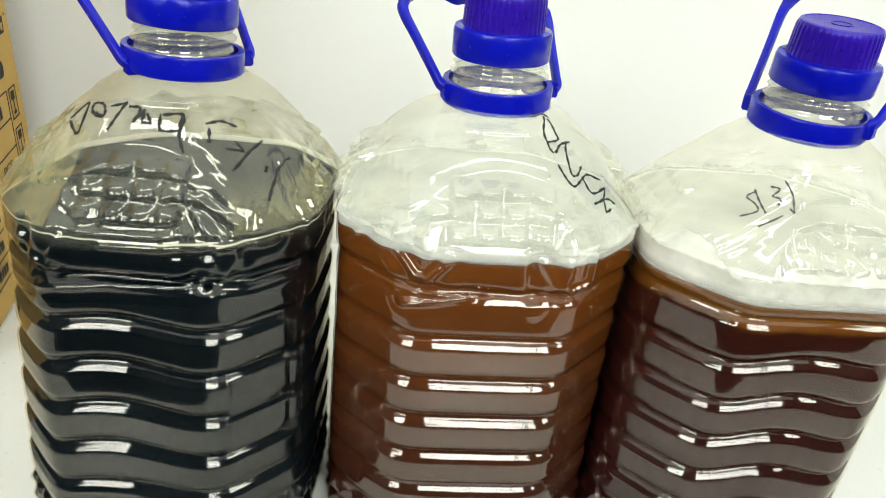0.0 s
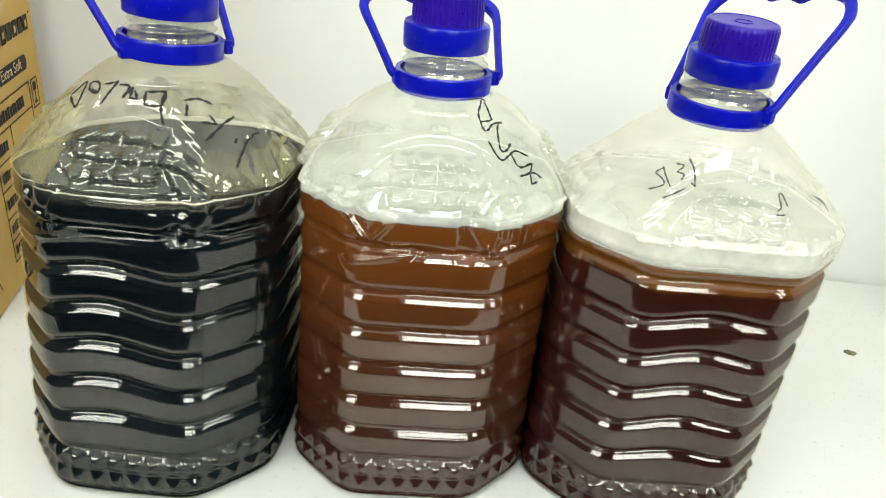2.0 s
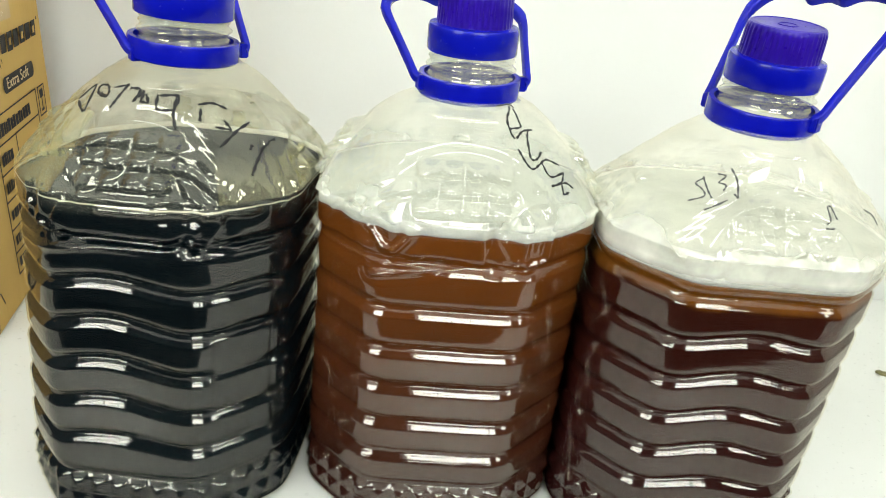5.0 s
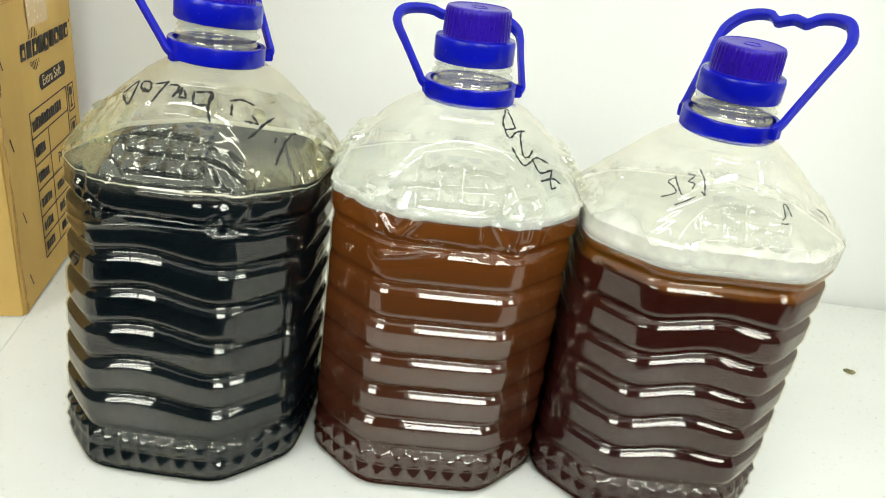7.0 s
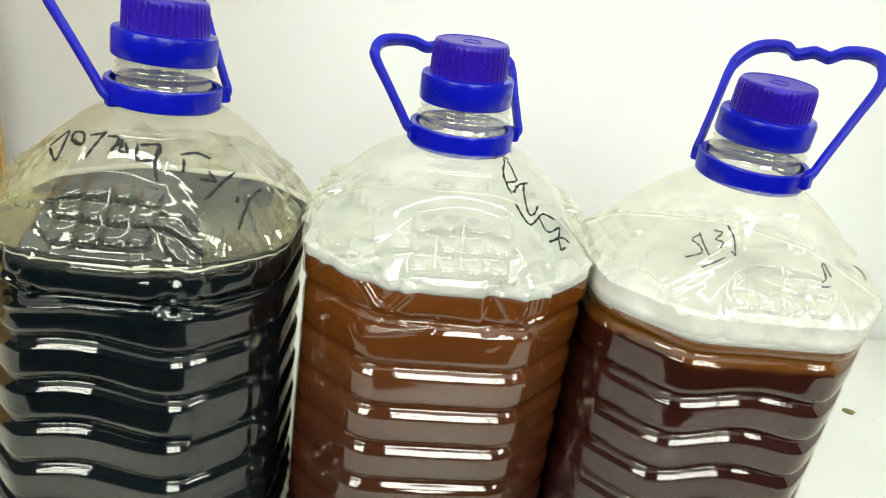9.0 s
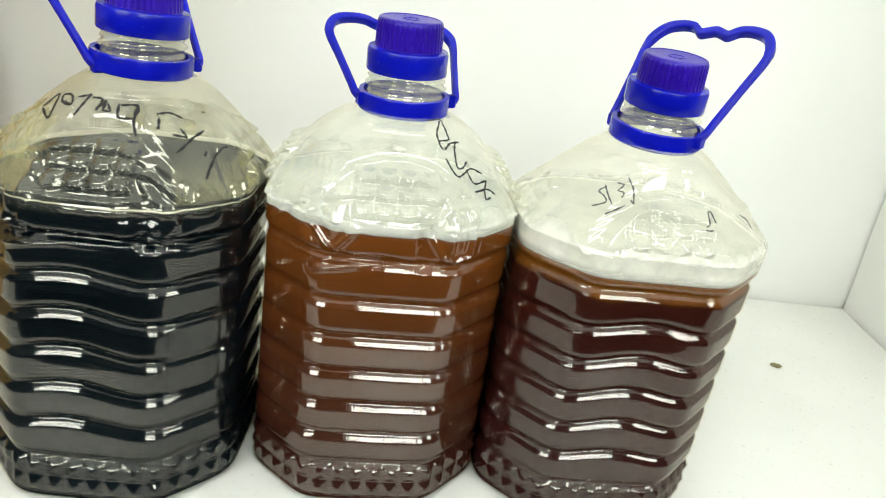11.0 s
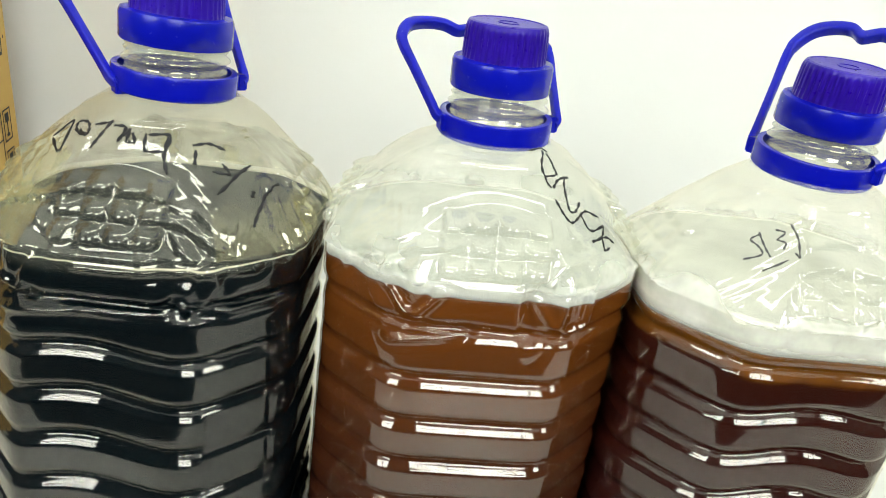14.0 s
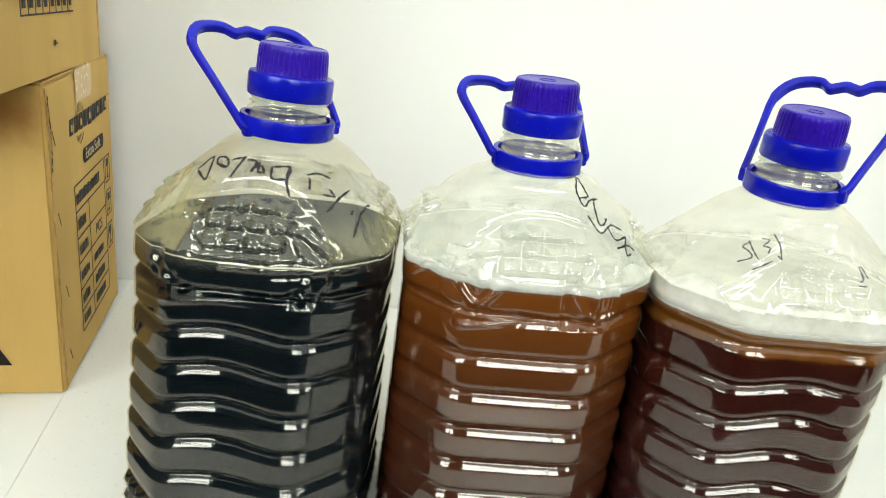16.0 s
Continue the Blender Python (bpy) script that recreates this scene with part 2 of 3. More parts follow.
def lathe(name, profile, material, parent, n=96, ribs=None, caps=(False, False)):
    """profile: (radius, z) rows. ribs: (count, depth, first row, last row)."""
    th = np.linspace(0, 2 * np.pi, n, endpoint=False)
    rings = np.zeros((len(profile), n, 3))
    for i, (r, z) in enumerate(profile):
        rr = np.full(n, r)
        if ribs and ribs[2] <= i <= ribs[3]:
            rr = r - ribs[1] * (0.5 + 0.5 * np.tanh(3 * np.cos(th * ribs[0])))
        rings[i, :, 0], rings[i, :, 1], rings[i, :, 2] = rr * np.cos(th), rr * np.sin(th), z
    ob = tube_mesh(name, rings, material, parent, caps)
    edge_split(ob, 40)
    return ob


def edge_split(ob, degrees):
    bm = bmesh.new()
    bm.from_mesh(ob.data)
    sharp = [e for e in bm.edges if len(e.link_faces) == 2 and e.calc_face_angle(0) > radians(degrees)]
    bmesh.ops.split_edges(bm, edges=sharp)
    bm.to_mesh(ob.data)
    bm.free()


def smooth_path(pts, steps=8):
    """Catmull-Rom through the points."""
    p = [np.array(q, float) for q in pts]
    p = [2 * p[0] - p[1]] + p + [2 * p[-1] - p[-2]]
    out = []
    for i in range(1, len(p) - 2):
        for s in range(steps):
            t = s / steps
            a, b, c, d = p[i - 1:i + 3]
            out.append(0.5 * (2 * b + (c - a) * t + (2 * a - 5 * b + 4 * c - d) * t * t + (3 * b - a - 3 * c + d) * t ** 3))
    out.append(p[-2])
    return np.array(out)


# ---- the room ----
TH = radians(3.5)


def slab(name, bm, material, label, category):
    return tagged(part(name, bm, material), label, category, kind="structure")


WALL_Y = 0.3905 - 0.5 * math.tan(TH)
wall = slab("wall_north", box_bm(-2.2, 0.60, 0.0, 0.12, -0.76, 1.95), WALL_PAINT, "plain white painted wall behind the table", "wall")
wall.matrix_basis = pose(0, WALL_Y, 0, 0, 0, 3.5)
slab("wall_east", box_bm(0.566, 0.69, -0.12, 0.39, -0.76, 1.95), WALL_PAINT, "end of a white painted side wall beside the table", "wall")
# unseen side wall, added dark, with an opening for an added window
EY0, EY1, EZ0, EZ1 = -1.45, -0.75, 1.10, 1.75
bm = box_bm(1.75, 1.87, -1.92, EY0, -0.76, 1.95)
box_bm(1.75, 1.87, EY1, 0.45, -0.76, 1.95, 0, bm)
box_bm(1.75, 1.87, EY0, EY1, -0.76, EZ0, 0, bm)
box_bm(1.75, 1.87, EY0, EY1, EZ1, 1.95, 0, bm)
slab("wall_far_east", bm, DARK_WALL, "unseen side wall, added dark for the bottle reflections", "wall")
slab("wall_recess", box_bm(0.69, 1.75, 0.33, 0.45, -0.76, 1.95), WALL_PAINT, "plain white painted wall", "wall")
# unseen side wall, added dark to keep white out of the left facets
slab("wall_west", box_bm(-2.3, -2.18, -1.92, 0.3, -0.76, 1.95), DARK_WALL, "unseen side wall, added dark for the bottle reflections", "wall")
slab("floor", box_bm(-2.3, 1.87, -1.92, 0.55, -0.86, -0.76), FLOOR_MAT, "dark floor below the table", "floor")
slab("ceiling", box_bm(-2.3, 1.87, -1.92, 0.55, 1.95, 2.05), WALL_PAINT, "white ceiling", "ceiling")
# unseen wall across the room, added dark for the bottle reflections, with two high frosted windows
# the gap between them stands for the dark figure behind the camera
WIN = ((-1.95, -0.66), (0.16, 1.24))
WZ0, WZ1 = 0.80, 1.80
bm = bmesh.new()
xs = [-2.3, WIN[0][0], WIN[0][1], WIN[1][0], WIN[1][1], 1.87]
for i in range(5):
    if i in (1, 3):
        box_bm(xs[i], xs[i + 1], -1.92, -1.8, -0.76, WZ0, 0, bm)
        box_bm(xs[i], xs[i + 1], -1.92, -1.8, WZ1, 1.95, 0, bm)
    else:
        box_bm(xs[i], xs[i + 1], -1.92, -1.8, -0.76, 1.95, 0, bm)
slab("wall_south", bm, DARK_WALL, "unseen dark brown wall with two high windows, added for dark reflections", "wall")
# unseen windows, placed by the highlights on the bottles
for i, (x0, x1) in enumerate(WIN):
    w = tagged(new("window_%d" % (i + 1)), "unseen high frosted window, placed to give the bottle highlights", "window", kind="structure")
    part("pane", box_bm(x0 + 0.03, x1 - 0.03, -1.87, -1.86, WZ0 + 0.03, WZ1 - 0.03), PANE_GLOW, w)
    xm = x0 + (x1 - x0) * 0.62
    part("mullion", box_bm(xm - 0.012, xm + 0.012, -1.855, -1.83, WZ0 + 0.03, WZ1 - 0.03), LAMP_WHITE, w)
    for a0, a1, z0, z1 in ((x0, x1, WZ0, WZ0 + 0.03), (x0, x1, WZ1 - 0.03, WZ1), (x0, x0 + 0.03, WZ0 + 0.03, WZ1 - 0.03), (x1 - 0.03, x1, WZ0 + 0.03, WZ1 - 0.03)):
        part("window_frame", box_bm(a0, a1, -1.89, -1.84, z0, z1), LAMP_WHITE, w)

# unseen window, added only for thin highlights on the right-hand cut corners
w = tagged(new("window_3"), "small unseen frosted window, added for highlights on the right facets", "window", kind="structure")
part("pane", box_bm(1.80, 1.81, EY0 + 0.03, EY1 - 0.03, EZ0 + 0.03, EZ1 - 0.03), PANE_GLOW, w)
for y0, y1, z0, z1 in ((EY0, EY1, EZ0, EZ0 + 0.03), (EY0, EY1, EZ1 - 0.03, EZ1), (EY0, EY0 + 0.03, EZ0 + 0.03, EZ1 - 0.03), (EY1 - 0.03, EY1, EZ0 + 0.03, EZ1 - 0.03)):
    part("window_frame", box_bm(1.785, 1.835, y0, y1, z0, z1), LAMP_WHITE, w)

# two white table tops, butted along a slanting seam
SEAM_A, SEAM_B = Vector((-0.316, -0.16)), Vector((-0.474, 0.375))


def table_top(name, outline, material, label):
    bm = bmesh.new()
    vs = [bm.verts.new((x, y, 0)) for x, y in outline]
    f = bm.faces.new(vs)
    r = bmesh.ops.extrude_face_region(bm, geom=[f])
    for v in r["geom"]:
        if isinstance(v, bmesh.types.BMVert):
            v.co.z = -0.03
    bmesh.ops.recalc_face_normals(bm, faces=bm.faces)
    bmesh.ops.bevel(bm, geom=[e for e in bm.edges if e.calc_length() > 0.05], offset=0.0002, segments=1, affect="EDGES")
    t = tagged(new(name), label, "table")
    part("tabletop", bm, material, t)
    return t


def seam_x(y, off):
    k = (y - SEAM_A.y) / (SEAM_B.y - SEAM_A.y)
    return SEAM_A.x + k * (SEAM_B.x - SEAM_A.x) + off


FRONT = -0.268


def back(x):
    return WALL_Y + x * math.tan(TH) - 0.002


right_table = table_top("white_table", [(seam_x(FRONT, 0.0001), FRONT), (0.563, FRONT), (0.563, back(0.563) - 0.004), (seam_x(0.36, 0.0001), back(-0.47))], TABLE_WHITE,
                        "white laminate table top against the wall, under the bottles")
left_table = table_top("white_table", [(-1.6, FRONT), (seam_x(FRONT, -0.0001), FRONT), (seam_x(0.36, -0.0001), back(-0.47)), (-1.6, back(-1.6))], TABLE_GREY,
                       "greyish white table top under the cardboard boxes")
for tb, x0, x1 in ((right_table, -0.2, 0.52), (left_table, -1.55, -0.5)):
    for x in (x0, x1):
        for y in (FRONT + 0.06, 0.22):
            part("leg", box_bm(x - 0.02, x + 0.02, y - 0.02, y + 0.02, -0.76, -0.03, 0.003), LAMP_WHITE, tb)


# unseen ceiling lamp, added for overhead light and thin highlights
def panel_lamp(x, y, w, d, material, label):
    t = tagged(new("ceiling_lamp"), label, "lamp")
    for x0, x1, y0, y1 in ((-w - 0.02, w + 0.02, -d - 0.02, -d), (-w - 0.02, w + 0.02, d, d + 0.02), (-w - 0.02, -w, -d, d), (w, w + 0.02, -d, d)):
        part("frame", box_bm(x0, x1, y0, y1, -0.05, 0, 0.003), LAMP_WHITE, t)
    part("diffuser", box_bm(-w + 0.001, w - 0.001, -d + 0.001, d - 0.001, -0.045, -0.02), material, t)
    t.matrix_basis = pose(x, y, 1.95)
    return t


panel_lamp(-0.1, -0.55, 0.95, 0.08, PANEL, "unseen long white framed ceiling lamp, added for overhead light")


# ---- bottles ----
NT = 400
Z_SH, Z_NK, R_NK = 0.208, 0.2625, 0.0274
GROOVES = ((0.036, 0.0), (0.062, 0.75), (0.087, 1.0), (0.1118, 1.0), (0.1364, 1.0), (0.161, 0.8), (0.186, 0.1))


# a groove: a steep step above, a slanting lip of some 3 mm below
GX = np.linspace(-0.009, 0.006, 301)
_raw = np.interp(GX, [-0.0062, -0.0047, -0.0035, -0.0010, 0.0010, 0.0026, 0.0042, 0.0052], [0.0, 0.0011, 0.0018, 0.0042, 0.0031, 0.0012, 0.0005, 0.0])
_ker = np.exp(-(np.arange(-40, 41) * (GX[1] - GX[0]) / 0.00045) ** 2)
GY = np.convolve(_raw, _ker / _ker.sum(), "same")


def outline(th, a, c, p=26.0):
    """Radius of a square with half width a, its corners cut at the distance c, the edges softly rounded."""
    s = np.zeros_like(th)
    for k in range(8):
        d = a if k % 2 == 0 else c
        s += np.maximum(0.0, np.cos(th - k * np.pi / 4) / d) ** p
    return s ** (-1 / p)


def bump_at(x, c, w):
    return np.exp(-((x - c) / w) ** 2)


class BottleShape:
    """The blown shape of a five litre bottle: local angle and height to a point."""

    def __init__(self, crest=0.0, length=0.085, amp=0.0036, seed=1, dents=(), crumple=0.0, shear=(0.0, 0.0), dome=1.5, swell=0.0, taper=0.0046, pads=(), folds=(), fold=0.001, slope=0.0010, relief=1.0):
        self.folds, self.fold = folds, fold
        self.pads, self.slope, self.relief = pads, slope, relief
        self.swell, self.taper = swell, taper
        self.neck = Z_NK
        self.crest, self.length, self.amp, self.dents, self.crumple, self.shear, self.dome = crest, length, amp, dents, crumple, shear, dome
        self.rng = np.random.RandomState(seed)
        self.waves = self.rng.uniform(-1, 1, (7, 4))

    def point(self, th, h, inset=0.0):
        """h runs from 0 to 1 over the body, to 2 over the shoulder, and to 3 over the neck."""
        body, sh, nk = np.clip(h, 0, 1), np.clip(h - 1, 0, 1), np.clip(h - 2, 0, 1)
        z = body * Z_SH
        r = outline(th, 0.0772, 0.0828)
        # rounded foot
        foot = np.clip((0.007 - z) / 0.007, 0, 1)
        r = r - 0.0065 * foot ** 2 + self.swell + self.taper * np.clip(1 - z / 0.15, 0, 1)
        x, y = r * np.cos(th), r * np.sin(th)
        # waves of the grooves on two opposite faces
        u = np.where(np.abs(y) > np.abs(x) * 0.9, np.where(y < 0, x, -x) - self.crest, 1.0)
        w = np.where(np.abs(u) < self.length / 2, np.cos(2 * np.pi * u / self.length), -1.0) * self.amp
        off = np.zeros_like(r)
        inbody = (h <= 1.0) * 1.0
        zs = [g + w * k for g, k in GROOVES]
        for zk in zs:
            off -= np.interp(z - zk, GX, GY)
        for lo, hi in zip(zs[:-1], zs[1:]):
            s = (z - lo) / (hi - lo)
            inside = (s >= 0) & (s <= 1)
            off += np.where(inside, self.slope * (np.clip(s, 0, 1) ** 1.2 - 0.5), 0.0)
        off += np.where(z > zs[-1], 0.0008, 0.0)
        # two rows of studs round the foot
        cells = 44
        fu = np.abs(((th / (2 * np.pi) * cells) % 1.0) - 0.5)
        fv = np.abs((((z - 0.0065) / 0.0132) % 1.0) - 0.5)
        stud = np.clip(1 - 2 * np.maximum(fu, fv) * 1.06, 0, 1) * ((z > 0.0065) & (z < 0.0329))
        off += 0.0037 * stud - 0.0022 * ((z > 0.0055) & (z < 0.0335))
        # shoulder
        q = self.dome
        tt = sh
        lift = np.where(h > 1, 1 - (1 - tt) ** q, 0)
        rr = np.where(h > 1, (1 - tt ** q), 1)
        z = z + lift * (self.neck - Z_SH)
        circle = R_NK
        mix = tt ** 1.4
        r = np.where(h > 1, circle + (r - circle) * rr * (1 - 0.12 * mix) , r)
        r = np.where(h > 1, np.maximum(r, circle), r)
        # relief on the shoulder: rows of small blocks and an arch on each face
        k4 = np.round(th / (np.pi / 2)) * (np.pi / 2)
        uu = r * np.sin(th - k4)
        on = (h > 1) & (np.abs(th - k4) < 0.7)
        blk = (np.abs(uu) < 0.0256) & (tt > 0.065) & (tt < 0.455) & on
        gu = np.abs(((uu / 0.0128) % 1.0) - 0.5)
        gv = np.abs((((tt - 0.065) / 0.13) % 1.0) - 0.5)
        off += np.where(blk, self.relief * 0.0028 * (1 - (2 * gu) ** 2.4) * (1 - (2 * gv) ** 2.4), 0)
        arch = np.sqrt((uu / 0.036) ** 2 + (np.clip(tt, 0, 1) / 0.42) ** 2)
        off += np.where(on, 0.0016 * bump_at(arch, 1.0, 0.085) - 0.0012 * bump_at(arch, 1.22, 0.1), 0)
        panel = np.maximum(np.abs(uu) / 0.021, np.abs(tt - 0.40) / 0.40)
        off += np.where(on, 0.0010 * bump_at(panel, 1.0, 0.07), 0)
        # fine net on the cut corners of the shoulder
        k8 = np.round((th - np.pi / 4) / (np.pi / 2)) * (np.pi / 2) + np.pi / 4
        ud = r * np.sin(th - k8)
        net = (h > 1.04) & (h < 1.8) & (np.abs(ud) < 0.02)
        off += np.where(net, 0.00014 * np.sin(ud * 1100) * np.sin(tt * 70), 0)
        # flat sunk pads on a cut corner
        for pth, z0, z1, half in self.pads:
            up_ = r * np.sin(th - pth)
            inside = (np.abs(np.angle(np.exp(1j * (th - pth)))) < 0.6) & (np.abs(up_) < half) & (z > z0) & (z < z1) & (h < 1)
            off = np.where(inside, off * 0.12 - 0.0012 - 0.0012 * bump_at(z, (z0 + z1) / 2, 0.0018), off)
        # dents and creases
        for dth, dh, wth, wh, depth in self.dents:
            dd = np.angle(np.exp(1j * (th - dth)))
            e = (dd / wth) ** 2 + ((h - dh) / wh) ** 2
            off += depth * (np.exp(-e) - 0.2 * np.exp(-((np.sqrt(e) - 1.25) / 0.3) ** 2))
        # folds: a raised crease with a trough along its side
        for line in self.folds:
            near = np.full_like(r, 1.0)
            for (t0, h0), (t1, h1) in zip(line[:-1], line[1:]):
                ku, kh = 0.075, 0.21 if h0 < 1 else 0.085
                px, py = np.angle(np.exp(1j * (th - t0))) * ku, (h - h0) * kh
                ax, ay = (t1 - t0) * ku, (h1 - h0) * kh
                k = np.clip((px * ax + py * ay) / (ax * ax + ay * ay + 1e-12), 0, 1)
                near = np.minimum(near, np.hypot(px - k * ax, py - k * ay))
            off += self.fold * np.exp(-(near / 0.0013) ** 2) - 0.7 * self.fold * np.exp(-((near - 0.0042) / 0.0022) ** 2)
        if self.crumple:
            band = np.clip((h - 0.80) / 0.12, 0, 1) * np.clip((1.62 - h) / 0.3, 0, 1)
            c = np.zeros_like(r)
            for a, b, ph, s in self.waves:
                c += np.abs(np.sin((a * 9) * th + (b * 16) * h + ph * 6)) * (0.5 + 0.5 * s)
            off += self.crumple * band * (c - c.mean())
        off = np.where(h > 1.97, 0, off) * np.where(h > 1.85, (2 - np.minimum(h, 2)) / 0.15, 1)
        r = r + off - inset
        # neck
        zn = self.neck + nk * 0.03
        rn = R_NK - 0.0028 * np.clip(nk * 4, 0, 1) + 0.0024 * bump_at(nk, 0.50, 0.05) + 0.0012 * bump_at(nk, 0.66, 0.03) + 0.001 * bump_at(nk, 0.76, 0.03) + 0.0012 * bump_at(nk, 0.30, 0.06)
        r = np.where(h > 2, rn - inset, r)
        z = np.where(h > 2, zn, z)
        x, y = r * np.cos(th), r * np.sin(th)
        x = x + self.shear[0] * (z / 0.27) ** 1.3
        y = y + self.shear[1] * (z / 0.27) ** 1.3
        return np.stack([x, y, z], -1)

    def rings(self, hs, inset=0.0):
        th = np.linspace(0, 2 * np.pi, NT, endpoint=False)
        H, T = np.meshgrid(hs, th, indexing="ij")
        return self.point(T, H, inset)


BAIL = [(-0.0335, -0.001), (-0.0368, 0.0015), (-0.0385, 0.009), (-0.0432, 0.030), (-0.0468, 0.046), (-0.0455, 0.054), (-0.039, 0.0605), (-0.028, 0.063), (-0.018, 0.0625), (-0.011, 0.0592),
        (-0.006, 0.0600), (0.0, 0.0612), (0.006, 0.0600), (0.011, 0.0592), (0.018, 0.0625), (0.028, 0.063), (0.039, 0.0605), (0.0455, 0.054), (0.0468, 0.046), (0.0432, 0.030), (0.0385, 0.009),
        (0.0368, 0.0015), (0.0335, -0.001)]


def bail_handle(parent, at, yaw, lean, roll, wide, tall, skew):
    """A swept strip from one hinge over the top to the other, thicker at its two upper corners."""
    path = smooth_path(BAIL, 6)
    n = len(path)
    tan = np.gradient(path, axis=0)
    tan /= np.linalg.norm(tan, axis=1)[:, None]
    nor = np.stack([-tan[:, 1], tan[:, 0]], 1)
    rings = np.zeros((n, 12, 3))
    for i in range(n):
        k = i / (n - 1)
        deep = 0.0034 if 0.2 < k < 0.8 else 0.0026
        thick = 0.0021 + 0.0011 * math.exp(-((abs(k - 0.5) - 0.27) / 0.06) ** 2)
        for j in range(12):
            a = 2 * np.pi * (j + 0.5) / 12
            cx, cy = np.sign(np.cos(a)) * abs(np.cos(a)) ** 0.45, np.sign(np.sin(a)) * abs(np.sin(a)) ** 0.45
            p = path[i] + nor[i] * cx * thick
            rings[i, j] = (p[0], cy * deep, p[1])
    ob = tube_mesh("handle", rings, BLUE, parent, (True, True))
    bend = Matrix(((wide, 0, skew, 0), (0, 1, 0, 0), (0, 0, tall, 0), (0, 0, 0, 1)))
    ob.matrix_basis = at @ pose(0, 0, 0, 0, 0, yaw) @ pose(0, 0, 0, -lean, 0, 0) @ pose(0, 0, 0, 0, roll, 0) @ bend
    return ob


def bottle(name, label, shape, place, yaw, pet, drink, level, foam, bail, neck_at, tilt, tall=0.94, girth=(0.97, 0.98), ragged=0.015):
    """A five litre bottle with its drink, foam, neck ring, bail handle and screw cap."""
    root = tagged(new(name), label, "bottle", "bottles of dark drink")
    ztop = neck_at[2]
    k = (ztop / 0.27) ** 1.3
    sx, sy = (neck_at[0] - place[0]) / k, (neck_at[1] - place[1]) / k
    shape.neck = ztop + 0.001
    c, s = math.cos(radians(-yaw)), math.sin(radians(-yaw))
    shape.shear = (c * sx - s * sy, s * sx + c * sy)
    hs = np.concatenate([np.linspace(0, 1, 300)[:-1], np.linspace(1, 2, 120)])
    tube_mesh("clear_shell", shape.rings(hs), pet, root, (True, False))
    tube_mesh("neck", shape.rings(np.linspace(2.0, 3.0, 60), 0.0004), NECK, root)
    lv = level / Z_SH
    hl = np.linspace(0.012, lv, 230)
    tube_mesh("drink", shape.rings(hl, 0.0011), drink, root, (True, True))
    if not foam:
        hr = np.linspace(lv + 0.0012, lv + 0.0045, 4)
        tube_mesh("residue_line", shape.rings(hr, 0.0006), RESIDUE, root)
    if foam:
        f1 = foam / Z_SH if foam < Z_SH else 1 + (foam - Z_SH) * 7
        hf = np.linspace(0, 1, 16)
        tf = np.linspace(0, 2 * np.pi, NT, endpoint=False)
        rag = np.array([noise.noise(Vector((math.cos(a) * 3.2, math.sin(a) * 3.2, level * 900))) + 0.6 * noise.noise(Vector((math.cos(a) * 11, math.sin(a) * 11, 4.0))) for a in tf])
        top_h = f1 + ragged * np.clip(rag, -0.4, 1.0)
        K, T = np.meshgrid(hf, tf, indexing="ij")
        rings = shape.point(T, lv + 0.0005 + K * (top_h[None, :] - lv - 0.0005), 0.0009)
        foam_ob = tube_mesh("foam", rings, FOAM, root, (True, False))
        foam_ob.data.materials.append(DIM_FOAM)
        bm = bmesh.new()
        bm.from_mesh(foam_ob.data)
        bm.verts.ensure_lookup_table()
        last = rings[-1]
        mid = last.mean(0)
        flat_z = float(last[:, 2].min())
        prev = [bm.verts[(len(hf) - 1) * NT + i] for i in range(NT)]
        for k in (0.97, 0.9, 0.8, 0.65, 0.45, 0.25):
            row = []
            for i in range(NT):
                q = mid + (last[i] - mid) * k
                zz = last[i][2] * k ** 8 + (flat_z - 0.0015) * (1 - k ** 8) + 0.0012 * noise.noise(Vector((q[0] * 60, q[1] * 60, 3.0)))
                row.append(bm.verts.new((q[0], q[1], zz)))
            for i in range(NT):
                f = bm.faces.new((prev[i], prev[(i + 1) % NT], row[(i + 1) % NT], row[i]))
                f.material_index = 0 if k > 0.95 else 1
            prev = row
        bm.faces.new(prev).material_index = 1
        for f in bm.faces:
            f.smooth = True
        bm.to_mesh(foam_ob.data)
        bm.free()
    spin = Vector((0, 0, 1)).rotation_difference(Vector((*tilt, 1))).to_matrix().to_4x4()
    back_turn = pose(*place, 0, 0, 0, yaw).inverted()
    m = back_turn @ Matrix.Translation(neck_at) @ spin
    flat = m @ Matrix.Diagonal((girth[0], girth[0], 1, 1))
    low = m @ Matrix.Diagonal((girth[1], girth[1], tall, 1))
    small = m @ Matrix.Diagonal((girth[1] * 0.96, girth[1] * 0.96, tall, 1))
    ring = lathe("neck_ring", [(0.0275, 0.0), (0.0300, 0.0), (0.0307, 0.0007), (0.0309, 0.0105), (0.0304, 0.0117), (0.0276, 0.0117), (0.0275, 0.0)], BLUE, root)
    ring.data.transform(flat)
    tagged(ring, "blue plastic ring round the neck")
    turn, lean, roll, wide, high, skew, ox, oy, oz = bail
    axis = spin @ Vector((0, 0, 0.0075))
    at = back_turn @ Matrix.Translation(Vector(neck_at) + axis + Vector((ox, oy, oz)))
    h = bail_handle(root, at, turn, lean, roll, wide, high, skew)
    tagged(h, "blue plastic bail handle with a finger grip")
    for sgn in (-1, 1):
        lug = part("hinge_lug", box_bm(-0.0016, 0.0040, -0.0036, 0.0036, -0.0045, 0.004, 0.0008), BLUE, ring)
